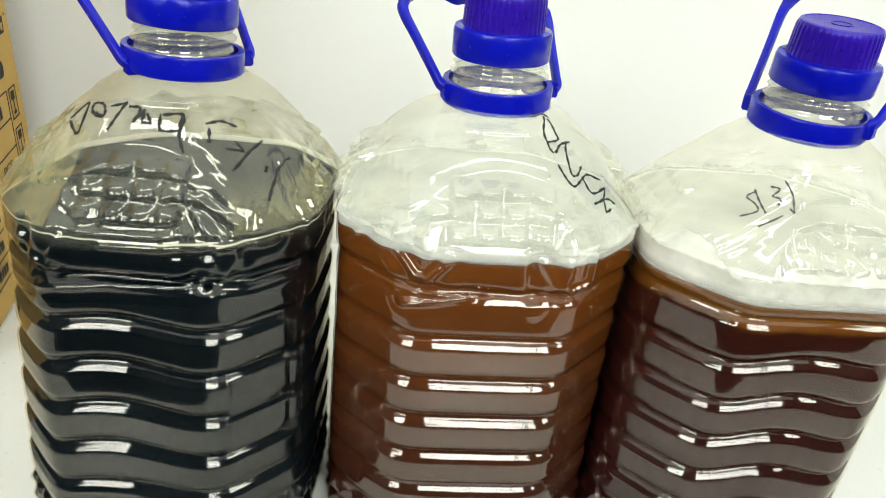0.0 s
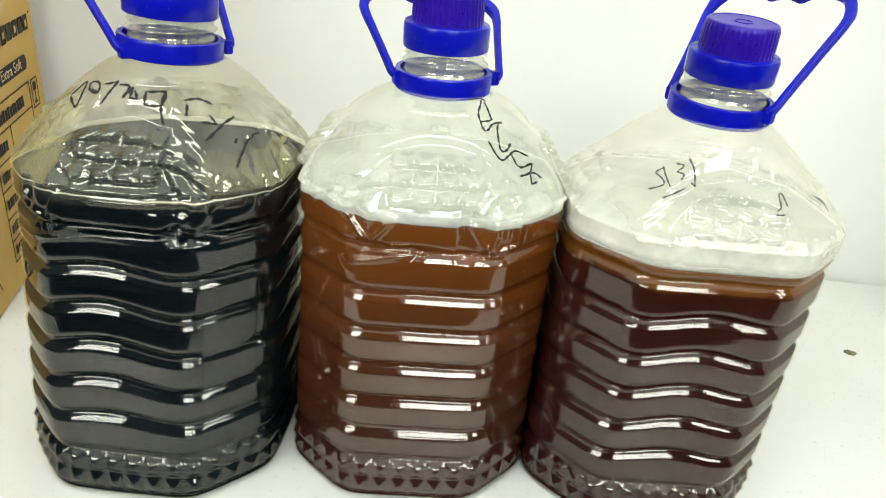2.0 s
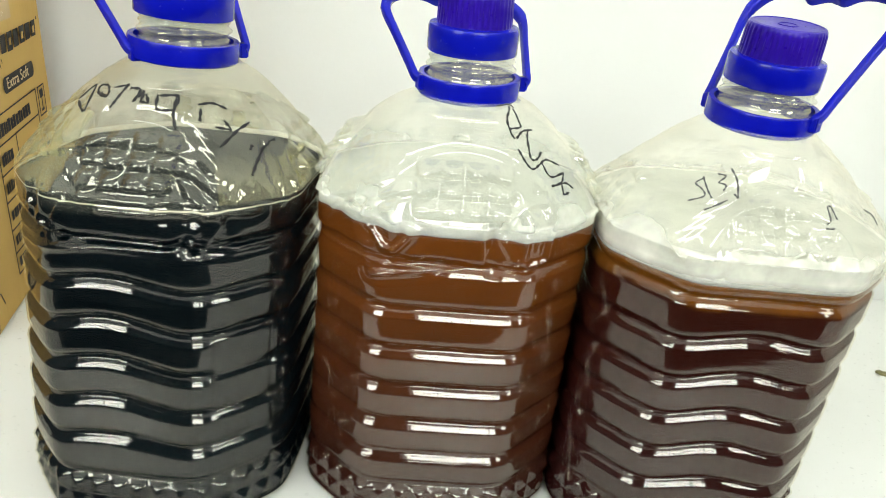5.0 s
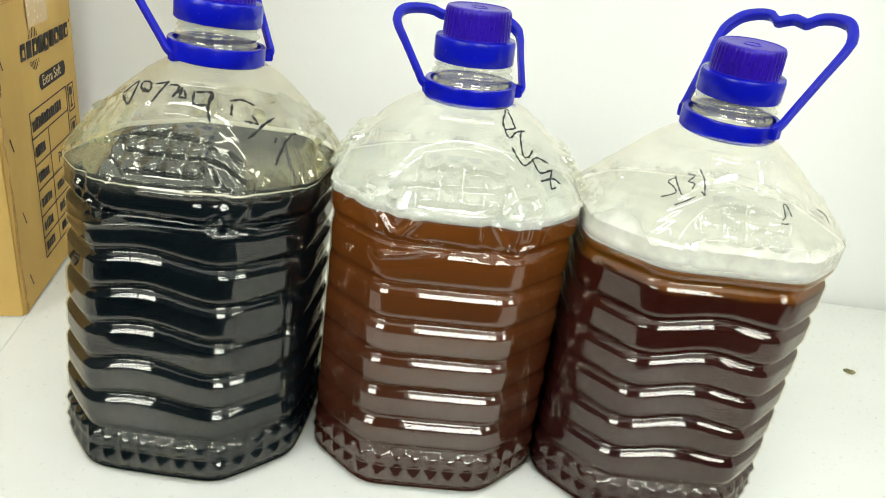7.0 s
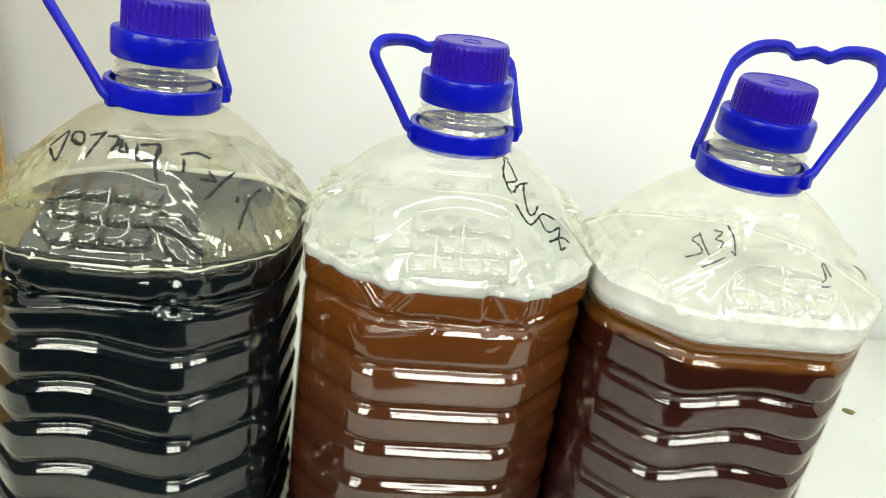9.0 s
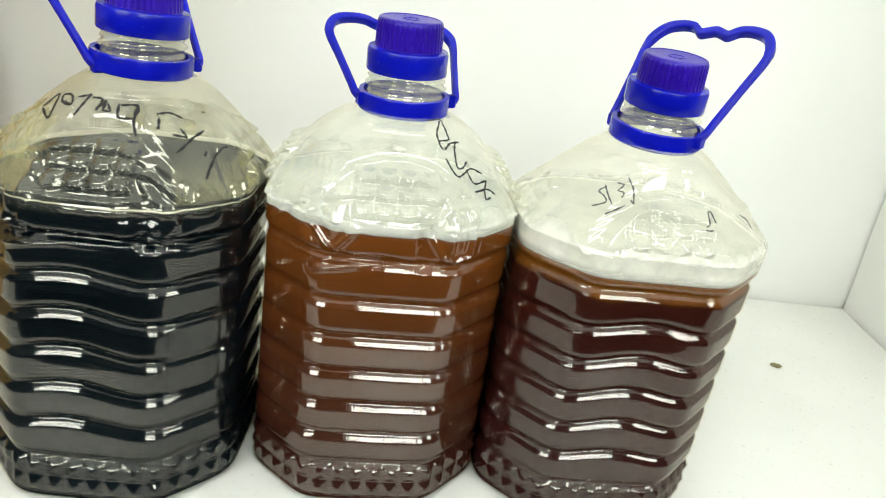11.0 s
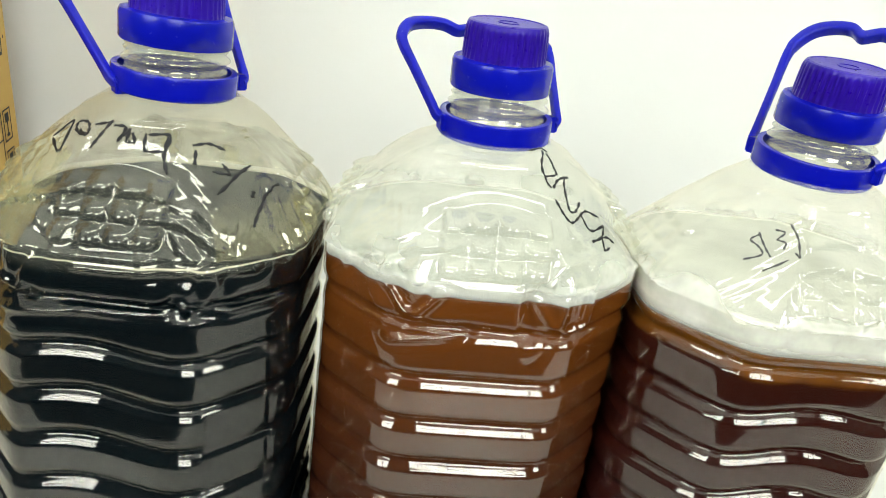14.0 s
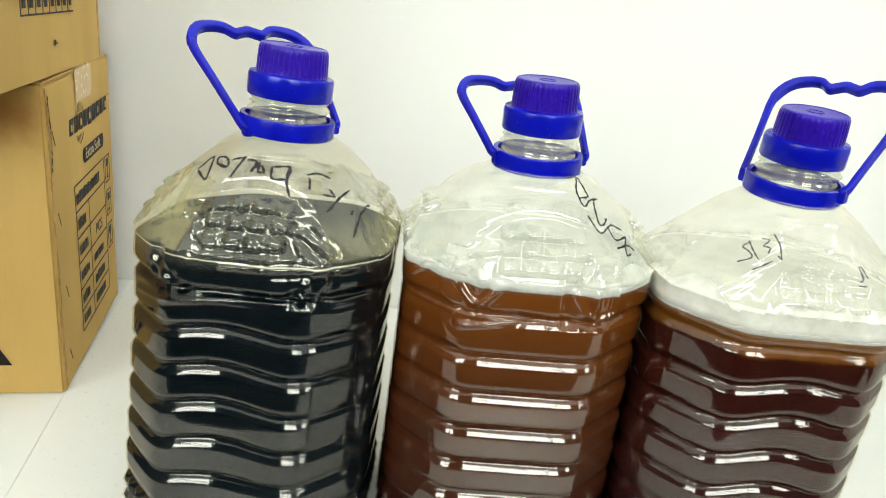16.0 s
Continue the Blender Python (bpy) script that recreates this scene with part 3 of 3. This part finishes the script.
        lug.matrix_basis = at @ pose(0, 0, 0, 0, 0, turn + (180 if sgn < 0 else 0)) @ pose(0.0305, 0, -0.001)
    collar = lathe("collar", [(0.0250, 0.0250), (0.0260, 0.0250), (0.0265, 0.0258), (0.0265, 0.0380), (0.0258, 0.0398), (0.0220, 0.0404)], BLUE, root)
    collar.data.transform(low)
    cap = lathe("screw_cap", [(0.0220, 0.0400), (0.0228, 0.0404), (0.0228, 0.0440), (0.0226, 0.0500), (0.0223, 0.0552), (0.0217, 0.0572), (0.0210, 0.0583), (0.0195, 0.0587), (0.0190, 0.0582), (0.010, 0.0580)],
                VIOLET, root, n=240, ribs=(40, 0.0008, 2, 4), caps=(False, True))
    cap.data.transform(small)
    tagged(cap, "violet blue ribbed screw cap")
    emb = lathe("cap_mark", [(0.0050, 0.0), (0.0058, 0.0), (0.0058, 0.0004), (0.0050, 0.0004), (0.0050, 0.0)], VIOLET, cap, n=40)
    emb.data.transform(small @ Matrix.Translation((0, 0, 0.0580)))
    root.matrix_basis = pose(*place, 0, 0, 0, yaw)
    return root


# folds in the blown plastic, as (angle, height step) along each fold
FOLDS_A = [[(-1.261, 1.258), (-1.163, 1.102), (-1.073, 1.005), (-0.972, 0.966)],
             [(-1.272, 1.236), (-1.131, 1.205), (-0.957, 1.073)],
             [(-2.056, 1.254), (-1.934, 1.128), (-1.788, 1.07)],
             [(-2.405, 1.113), (-2.299, 1.201), (-1.837, 1.353)],
             [(-2.275, 0.95), (-1.999, 0.903)],
             [(-1.929, 0.983), (-1.992, 0.907)],
             [(-1.064, 0.981), (-1.141, 0.9)],
             [(-1.694, 0.976), (-1.071, 0.981), (-0.756, 0.975)],
             [(-0.534, 1.369), (-0.542, 1.105), (-0.525, 0.991)],
             [(-2.53, 0.825), (-1.702, 0.875), (-1.241, 0.878), (-1.134, 0.901)],
             [(-1.134, 0.901), (-0.857, 0.877), (-0.535, 0.881)]]
FOLDS_B = [[(2.522, 1.006), (2.53, 1.113), (2.68, 1.214), (2.862, 1.254)],
             [(2.55, 0.969), (2.663, 0.929), (2.752, 0.924), (2.811, 0.959), (2.846, 0.996)],
             [(2.76, 0.927), (2.889, 0.989)],
             [(-2.863, 0.978), (-2.781, 0.922), (-2.685, 0.903), (-2.557, 0.922), (-2.545, 0.987)],
             [(-2.725, 0.987), (-2.73, 0.928)],
             [(-2.829, 1.048), (-2.731, 1.193), (-2.564, 1.191), (-2.532, 1.089)],
             [(2.606, 0.85), (3.0, 0.883), (-3.107, 0.883)],
             [(2.113, 0.942), (2.201, 0.973), (2.429, 1.09)]]
FOLDS_C = [[(-1.9, 1.034), (-1.976, 1.24), (-1.94, 1.368), (-1.683, 1.445), (-1.517, 1.323), (-1.467, 1.125)],
             [(-1.467, 1.125), (-1.558, 1.033), (-1.85, 1.025)],
             [(-1.9, 1.307), (-1.717, 1.342), (-1.578, 1.277)],
             [(-1.884, 1.17), (-1.699, 1.211), (-1.532, 1.179)],
             [(-1.821, 1.315), (-1.759, 1.071)],
             [(-1.694, 1.344), (-1.634, 1.068)],
             [(-1.323, 1.696), (-1.397, 1.348), (-1.359, 1.111)],
             [(-2.936, 1.403), (-2.813, 1.177)]]
A_SHAPE = BottleShape(folds=FOLDS_A, fold=0.0012, crest=-0.010, length=0.100, amp=0.0036, seed=3, dome=1.22, swell=0.0050, taper=0.0038, crumple=0.0004, relief=1.6,
                      pads=((-0.785, 0.083, 0.128, 0.019),),
                      dents=((-2.05, 1.16, 0.34, 0.18, -0.0042), (-1.18, 1.10, 0.16, 0.20, -0.0050), (-2.2, 0.96, 0.07, 0.07, -0.0035)))
B_SHAPE = BottleShape(folds=FOLDS_B, fold=0.0014, seed=5, dome=1.35, swell=0.0042, taper=0.0022, crumple=0.0002, relief=2.2,
                      dents=((2.62, 0.975, 0.10, 0.085, -0.0040), (3.40, 0.965, 0.08, 0.09, -0.0042), (2.25, 1.0, 0.16, 0.10, -0.0022), (3.02, 0.90, 0.22, 0.02, -0.0012), (2.7, 1.12, 0.2, 0.1, -0.0016), (3.4, 1.12, 0.12, 0.12, -0.0016)))
C_SHAPE = BottleShape(folds=FOLDS_C, fold=0.0006, seed=8, dome=1.12, swell=0.0045, taper=0.0010, crumple=0.00012, amp=0.0034, slope=-0.0001, relief=0.9)
bottle_a = bottle("water_bottle", "clear plastic bottle of black drink with a dented shoulder", A_SHAPE, (-0.1795, -0.0235), 2.5, PET_A, BLACK_DRINK, 0.2045, 0, (45.9, 52.1, 0.1, 0.95, 1.46, 0.04, 0.0033, 0.0006, -0.0027), (-0.1692, -0.0130, 0.2686), (0.065, -0.005), 0.965, (1.0, 1.03))
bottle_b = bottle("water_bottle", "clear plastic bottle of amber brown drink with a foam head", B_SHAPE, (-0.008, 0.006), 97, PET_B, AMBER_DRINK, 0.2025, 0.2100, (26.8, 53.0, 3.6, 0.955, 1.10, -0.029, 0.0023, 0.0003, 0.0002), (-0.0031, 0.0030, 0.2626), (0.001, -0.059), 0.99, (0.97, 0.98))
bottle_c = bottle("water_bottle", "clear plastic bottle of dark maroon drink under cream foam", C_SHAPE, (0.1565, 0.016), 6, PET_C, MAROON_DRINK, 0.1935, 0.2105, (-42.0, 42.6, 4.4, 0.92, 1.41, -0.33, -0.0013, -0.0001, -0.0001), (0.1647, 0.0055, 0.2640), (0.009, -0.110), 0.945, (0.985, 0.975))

def shell_of(root):
    return [c for c in root.children if c.name.startswith("clear_shell")][0]


# yellowish film dried on the cut corners and the back of the first bottle
def film_patch(shape, root, t0, t1, h0, h1, seed):
    tt, hh = np.linspace(t0, t1, 60), np.linspace(0, 1, 26)
    edge = np.array([0.09 * noise.noise(Vector((a * 5, seed, 0))) + 0.04 * noise.noise(Vector((a * 19, seed, 2))) for a in tt])
    verts, faces = [], []
    for i, k in enumerate(hh):
        pts = shape.point(tt, h0 + k * (h1 + edge - h0), 0.0005)
        verts += pts.tolist()
    for i in range(25):
        for j in range(59):
            a = i * 60 + j
            faces.append((a, a + 1, a + 61, a + 60))
    link("dried_film", verts, faces, FILM, shell_of(root), True)


film_patch(A_SHAPE, bottle_a, -2.95, -2.02, 1.0, 1.55, 1.0)
film_patch(A_SHAPE, bottle_a, -0.98, -0.10, 1.0, 1.28, 5.0)
film_patch(A_SHAPE, bottle_a, 0.3, 2.8, 1.0, 1.42, 9.0)

# ---- marker writing on the shoulders: strokes as (azimuth in degrees, height in millimetres) ----
def pen_strokes(shape, root, strokes, material, width):
    for stroke in strokes:
        path = smooth_path(stroke, 6) if len(stroke) > 2 else np.array([[a + (c - a) * k / 6, b + (d - b) * k / 6] for (a, b), (c, d) in [stroke] for k in range(7)])
        rise = np.clip((path[:, 1] / 1000 - Z_SH) / (shape.neck - Z_SH), 0, 0.999)
        h = 1 + 1 - (1 - rise) ** (1 / shape.dome)
        th = np.radians(path[:, 0])
        pts = shape.point(th, h, -0.0003)
        d1 = shape.point(th + 0.01, h) - shape.point(th - 0.01, h)
        d2 = shape.point(th, h + 0.01) - shape.point(th, h - 0.01)
        nor = np.cross(d1, d2)
        nor /= np.linalg.norm(nor, axis=1)[:, None]
        tan = np.gradient(pts, axis=0)
        tan /= np.linalg.norm(tan, axis=1)[:, None] + 1e-9
        side = np.cross(tan, nor)
        n = len(pts)
        rings = np.zeros((n, 8, 3))
        for i in range(n):
            w = width * (0.75 + 0.35 * math.sin(i * 1.7 + path[0, 0]))
            for j in range(8):
                a = 2 * math.pi * j / 8
                rings[i, j] = pts[i] + side[i] * w * math.cos(a) + nor[i] * 0.00025 * math.sin(a)
        tube_mesh("pen_stroke", rings, material, shell_of(root), (True, True))


WRITING_A = [[(-139.4, 247.5), (-136.3, 255.1), (-123.7, 244.8), (-137.7, 246.9)],
    [(-115.8, 252.3), (-125.3, 253.0), (-130.2, 255.7), (-123.5, 256.9), (-116.3, 255.1), (-115.9, 252.9), (-122.8, 253.4)],
    [(-107.6, 258.9), (-108.6, 253.0), (-109.1, 248.3)],
    [(-115.5, 256.9), (-106.6, 259.0)],
    [(-104.5, 257.7), (-97.1, 257.4), (-97.9, 251.9)],
    [(-96.0, 254.0), (-94.1, 257.0), (-93.4, 252.0)],
    [(-91.9, 255.8), (-88.8, 252.6), (-92.8, 252.3)],
    [(-84.1, 256.0), (-82.5, 250.0), (-73.3, 250.1)],
    [(-82.7, 255.8), (-71.1, 256.1), (-72.6, 250.2)],
    [(-71.8, 255.6), (-73.1, 248.8), (-71.2, 241.8)],
    [(-59.7, 252.8), (-51.0, 253.1), (-43.6, 250.2)],
    [(-58.5, 251.1), (-59.9, 245.9)],
    [(-47.3, 245.3), (-45.4, 241.9)],
    [(-52.7, 242.9), (-45.0, 241.0)],
    [(-34.3, 243.5), (-43.1, 240.1), (-52.7, 234.3)],
    [(-37.9, 233.7), (-39.5, 231.5)],
    [(-23.9, 233.9), (-31.8, 232.4), (-38.7, 226.0), (-42.4, 220.5)]]
WRITING_B = [[(-152.5, 262.4), (-135.8, 262.8), (-132.5, 261.4)],
    [(-137.1, 262.0), (-150.8, 257.8), (-153.0, 252.8), (-152.1, 249.9)],
    [(-136.3, 261.0), (-140.7, 256.6), (-143.1, 254.1), (-152.2, 254.0)],
    [(-150.5, 250.0), (-143.8, 252.4), (-134.8, 252.4)],
    [(-137.5, 252.9), (-143.1, 249.2), (-147.3, 242.1), (-144.5, 240.6), (-138.1, 243.2)],
    [(-152.6, 245.7), (-151.5, 241.0), (-149.1, 237.1), (-143.9, 238.3), (-137.5, 239.8), (-130.9, 236.3)],
    [(-141.8, 238.9), (-139.9, 232.6), (-130.8, 232.8)],
    [(-130.8, 232.8), (-134.8, 229.1), (-141.4, 228.5)],
    [(-141.4, 228.5), (-132.5, 228.4), (-128.9, 225.1)],
    [(-134.9, 228.8), (-136.2, 224.0), (-132.6, 224.0)]]
WRITING_C = [[(-131.2, 240.4), (-133.9, 237.3), (-129.3, 235.6), (-126.7, 233.1), (-132.2, 229.3)],
    [(-132.3, 240.8), (-127.5, 236.7), (-123.3, 233.2)],
    [(-126.0, 243.5), (-121.4, 243.3), (-123.3, 240.1), (-119.6, 239.8), (-119.6, 237.2)],
    [(-120.2, 247.0), (-115.0, 242.3), (-112.3, 235.1)],
    [(-112.3, 235.1), (-114.7, 236.7)],
    [(-124.0, 227.5), (-116.5, 233.6)],
    [(-74.0, 226.6), (-70.4, 226.9)],
    [(-72.8, 228.2), (-70.2, 234.5), (-66.4, 234.6), (-66.1, 229.8)],
    [(-40.9, 230.5), (-35.5, 226.7), (-35.9, 222.4)]]
pen_strokes(A_SHAPE, bottle_a, WRITING_A, MARKER, 0.0010)
pen_strokes(B_SHAPE, bottle_b, WRITING_B, MARKER, 0.0008)
pen_strokes(C_SHAPE, bottle_c, WRITING_C, GREY_MARKER, 0.0006)

# ---- cardboard boxes ----
BX = Vector((-0.383, 0.053))
BDIR = 17.3


def text_part(words, size, material, parent, m, align="LEFT"):
    cu = bpy.data.curves.new("print", "FONT")
    cu.body, cu.size, cu.align_x, cu.extrude = words, size, align, 0.0001
    tmp = new("print", cu)
    bpy.context.view_layer.update()
    me = bpy.data.meshes.new_from_object(tmp)
    bpy.data.objects.remove(tmp)
    me.materials.append(material)
    ob = new("lettering", me)
    ob.parent = parent
    ob.matrix_basis = m
    return ob


def side_rect(name, y0, y1, z0, z1, material, parent, lift=0.0002, slant=0.0):
    """A thin printed patch on the carton's right face."""
    bm = bmesh.new()
    vs = []
    for x in (lift, lift + 0.0002):
        vs.append([bm.verts.new((x, y + slant * (z - z0), z)) for y, z in ((y0, z0), (y1, z0), (y1, z1), (y0, z1))])
    bm.faces.new(vs[0][::-1])
    bm.faces.new(vs[1])
    for i in range(4):
        bm.faces.new((vs[0][i], vs[0][(i + 1) % 4], vs[1][(i + 1) % 4], vs[1][i]))
    return part(name, bm, material, parent)


def torn_line(name, pts, width, material, parent, seed, jitter=0.0012):
    """A rough crease along a line of points on the carton."""
    rng = random.Random(seed)
    path = smooth_path(pts, 14)
    rings = np.zeros((len(path), 6, 3))
    for i, p in enumerate(path):
        w = width * rng.uniform(0.35, 1.3)
        d = np.array([rng.uniform(-1, 1) * jitter * 0.2, rng.uniform(-1, 1) * jitter, 0])
        for j in range(6):
            a = math.pi * 2 * j / 6
            rings[i, j] = p + d + np.array([0.5 * w * math.cos(a), w * math.sin(a), 0])
    return tube_mesh(name, rings, material, parent, (True, True), smooth=False)


def carton(label, place, w, d, h, lean):
    """A closed carton, its right front corner at the origin; w to the left, d to the back."""
    t = tagged(new("cardboard_box"), label, "box", "cardboard boxes")
    th = 0.004
    bm = box_bm(-w, -th, th, d - th, 0.0, h - th, 0.0)
    part("inner_body", bm, CARD_EDGE, t)

    def sheet(name, x0, x1, y0, y1, z0, z1, seed):
        b = box_bm(x0, x1, y0, y1, z0, z1)
        bmesh.ops.subdivide_edges(b, edges=b.edges[:], cuts=14, use_grid_fill=True)
        for v in b.verts:
            q = v.co
            f = noise.noise(Vector((q.x * 9 + seed, q.y * 9, q.z * 9)))
            if x1 - x0 < 0.01:
                q.x += 0.0012 * f
            elif y1 - y0 < 0.01:
                q.y += 0.0012 * f
            else:
                q.z += 0.0008 * f
        return part(name, b, CARDBOARD, t, smooth=False)

    sheet("side_panel", -th, 0.0, 0.0035, d, 0.001, h - 0.003, 1)
    sheet("front_panel", -w, -0.0025, 0.0, th, 0.001, h - 0.002, 5)
    sheet("top_flap", -w, -0.001, 0.002, d * 0.5 - 0.001, h - th, h, 9)
    sheet("top_flap", -w, -0.001, d * 0.5 + 0.001, d, h - th, h, 13)
    t.matrix_basis = pose(*place, 0, 0, BDIR) @ Matrix(((1, 0, 0, 0), (0, 1, lean, 0), (0, 0, 1, 0), (0, 0, 0, 1)))
    return t


EX = Vector((math.cos(radians(BDIR)), math.sin(radians(BDIR)), 0))
EY = Vector((-math.sin(radians(BDIR)), math.cos(radians(BDIR)), 0))
lowpos = Vector((BX.x, BX.y, 0)) + EY * 0.008
low = carton("tan cardboard carton with black print standing on the table", lowpos, 0.30, 0.214, 0.272, -0.08)
uppos = Vector((BX.x, BX.y, 0.2735)) + EY * -0.10 + EX * 0.001
up = carton("tan cardboard carton stacked on top of another carton", uppos, 0.34, 0.285, 0.27, -0.03)
SIDE = pose(0.0010, 0, 0, 90, 0, 90)

# print on the lower carton: a mark of nine blocks over a ring of lines, a dark lozenge, a table of boxes
for i in range(9):
    y0 = 0.060 + i * 0.0155
    side_rect("brand_block", y0, y0 + 0.0115, 0.2165 + 0.0009 * abs(i - 4) ** 0.5, 0.2325, INK, low, 0.0010, 0.12)
    if i % 2 == 0:
        side_rect("brand_gap", y0 + 0.0035, y0 + 0.008, 0.2215, 0.2275, CARDBOARD, low, 0.0014, 0.12)
for k in range(6):
    yy = 0.083 + k * 0.0042
    hgt = 0.008 * math.sin(math.pi * (k + 0.7) / 6.4)
    side_rect("ring_line", yy, yy + 0.0009, 0.234, 0.235 + hgt, INK, low, 0.0010, 0.3)
    side_rect("ring_line", yy, yy + 0.0009, 0.213 - hgt, 0.214, INK, low, 0.0010, -0.3)
side_rect("brand_dot", 0.2015, 0.2035, 0.2315, 0.234, INK, low, 0.0010)


def lozenge(y0, y1, z0, z1, material, parent):
    bm = bmesh.new()
    r = (z1 - z0) / 2
    pts = []
    for i in range(13):
        a = -math.pi / 2 + math.pi * i / 12
        pts.append((y1 - r * 0.7 + r * 0.7 * math.cos(a), z0 + r + r * math.sin(a)))
    for i in range(13):
        a = math.pi / 2 + math.pi * i / 12
        pts.append((y0 + r * 0.7 + r * 0.7 * math.cos(a), z0 + r + r * math.sin(a)))
    a = [bm.verts.new((0.0010, y, z)) for y, z in pts]
    b = [bm.verts.new((0.0013, y, z)) for y, z in pts]
    bm.faces.new(b)
    for i in range(len(pts)):
        j = (i + 1) % len(pts)
        bm.faces.new((a[i], a[j], b[j], b[i]))
    return part("dark_lozenge", bm, INK, parent)


loz = lozenge(0.099, 0.176, 0.1845, 0.1985, INK, low)
text_part("Extra Soft", 0.0138, PALE_PRINT, loz, pose(0.0016, 0.1055, 0.1878, 90, 0, 90))
Y0, Y1, YA, YB = 0.064, 0.197, 0.108, 0.172
ROWS_Z = (0.172, 0.1475, 0.122, 0.0975, 0.071, 0.049, 0.0285)
LW = 0.0013
for z in ROWS_Z:
    side_rect("table_line", Y0, YB, z - LW / 2, z + LW / 2, INK, low, 0.0010)
side_rect("table_line", Y0, Y0 + LW, 0.0285, 0.172, INK, low, 0.0010)
side_rect("table_line", YA, YA + LW, 0.0285, 0.1475, INK, low, 0.0010)
side_rect("table_line", YB, YB + LW, 0.0285, 0.172, INK, low, 0.0010)
for z0, z1 in ((0.143, 0.172), (0.107, 0.135), (0.070, 0.098)):
    for args in ((0.178, 0.197, z0, z0 + LW), (0.178, 0.197, z1 - LW, z1), (0.178, 0.178 + LW, z0, z1), (0.197 - LW, 0.197, z0, z1)):
        side_rect("icon_frame", *args, INK, low, 0.0010)
    side_rect("icon_mark", 0.183, 0.192, z1 - 0.012, z1 - 0.004, INK, low, 0.0010)
    side_rect("icon_mark", 0.1868, 0.1884, z0 + 0.006, z1 - 0.010, INK, low, 0.0010)
    side_rect("icon_mark", 0.184, 0.191, z0 + 0.004, z0 + 0.0065, INK, low, 0.0010)
rng = random.Random(4)


def bar_row(y0, y1, z, hgt):
    y = y0
    while y < y1 - 0.004:
        w = rng.uniform(0.0028, 0.0058)
        side_rect("print_bar", y, min(y + w, y1), z, z + hgt * rng.uniform(0.8, 1.0), INK, low, 0.0010)
        y += w + rng.uniform(0.0009, 0.0018)


bar_row(0.069, 0.152, 0.1535, 0.0115)
for i, (z, hgt) in enumerate(((0.129, 0.011), (0.104, 0.010), (0.079, 0.009), (0.055, 0.010), (0.034, 0.009))):
    bar_row(0.070, 0.100 if i < 4 else 0.095, z, hgt)
    if i != 1:
        bar_row(0.118, 0.160, z, hgt) if i > 0 else None
text_part("PCS", 0.0155, INK, low, pose(0.0014, 0.128, 0.1045, 90, 0, 90))
# worn edge, staples and tape
torn_line("torn_edge", [(0.0004, 0.004, 0.268), (0.0006, 0.006, 0.22), (0.0006, 0.003, 0.17), (0.0006, 0.006, 0.11), (0.0006, 0.004, 0.05), (0.0004, 0.006, 0.003)], 0.0011, CARD_EDGE, low, 3)
torn_line("torn_edge", [(0.0004, 0.009, 0.262), (0.0006, 0.012, 0.23), (0.0006, 0.009, 0.20)], 0.0006, INK, low, 5, 0.0006)
torn_line("torn_edge", [(0.0, 0.004, 0.2718), (0.0, 0.06, 0.2712), (0.0, 0.13, 0.2718), (0.0, 0.21, 0.2712)], 0.0009, CARD_EDGE, low, 6, 0.0004)
for y, z in ((0.018, 0.226), (0.019, 0.157), (0.026, 0.088), (0.024, 0.027)):
    side_rect("staple", y, y + 0.0014, z - 0.006, z + 0.007, INK, low, 0.0010, -0.45)
side_rect("tape", 0.086, 0.140, 0.243, 0.2715, TAPE, low, 0.0009)
bm = box_bm(-0.30, 0.0008, 0.086, 0.140, 0.2722, 0.2726)
part("tape", bm, TAPE, low)
# front print of the lower carton
bm = bmesh.new()
vs = [bm.verts.new((x, -0.0014, z)) for x, z in ((-0.185, 0.029), (-0.040, 0.029), (-0.050, 0.0475), (-0.185, 0.0475))]
bm.faces.new(vs)
bmesh.ops.solidify(bm, geom=bm.faces[:], thickness=0.0003)
dark_label = part("dark_label", bm, INK, low)
text_part("Brand", 0.019, PALE_PRINT, dark_label, pose(-0.058, -0.0022, 0.0335, 90, 0, 0), "RIGHT")
# marks on the upper carton: a row of cells, a hole
for i in range(8):
    y0 = 0.062 + i * 0.0165
    for args in ((y0, y0 + LW, 0.048, 0.078), (y0, y0 + 0.0165, 0.048, 0.048 + LW), (y0, y0 + 0.0165, 0.078, 0.078 + LW)):
        side_rect("icon_frame", *args, INK, up, 0.0010)
    side_rect("icon_mark", y0 + 0.005, y0 + 0.012, 0.0535, 0.068, INK, up, 0.0010)
side_rect("hole", 0.136, 0.140, 0.024, 0.028, INK, up, 0.0010)
side_rect("hole", 0.142, 0.1435, 0.0245, 0.026, INK, up, 0.0010)
torn_line("torn_edge", [(0.0004, 0.004, 0.26), (0.0004, 0.003, 0.14), (0.0004, 0.004, 0.004)], 0.0012, CARD_EDGE, up, 9)
torn_line("torn_edge", [(0.0004, 0.281, 0.26), (0.0004, 0.281, 0.14), (0.0004, 0.280, 0.004)], 0.0010, CARD_EDGE, up, 10)

# a crumb on the table
bm = bmesh.new()
bmesh.ops.create_icosphere(bm, subdivisions=3, radius=0.004)
for v in bm.verts:
    v.co *= 1 + 0.5 * noise.noise(v.co * 500)
    v.co.x *= 1.3
    v.co.z = max(v.co.z * 0.5, -0.0008) + 0.0009
crumb = tagged(part("crumb", bm, CRUMB, smooth=True), "small greenish brown crumb lying on the white table", "crumb")
crumb.matrix_basis = pose(0.405, 0.207, 0, 0, 0, -25)
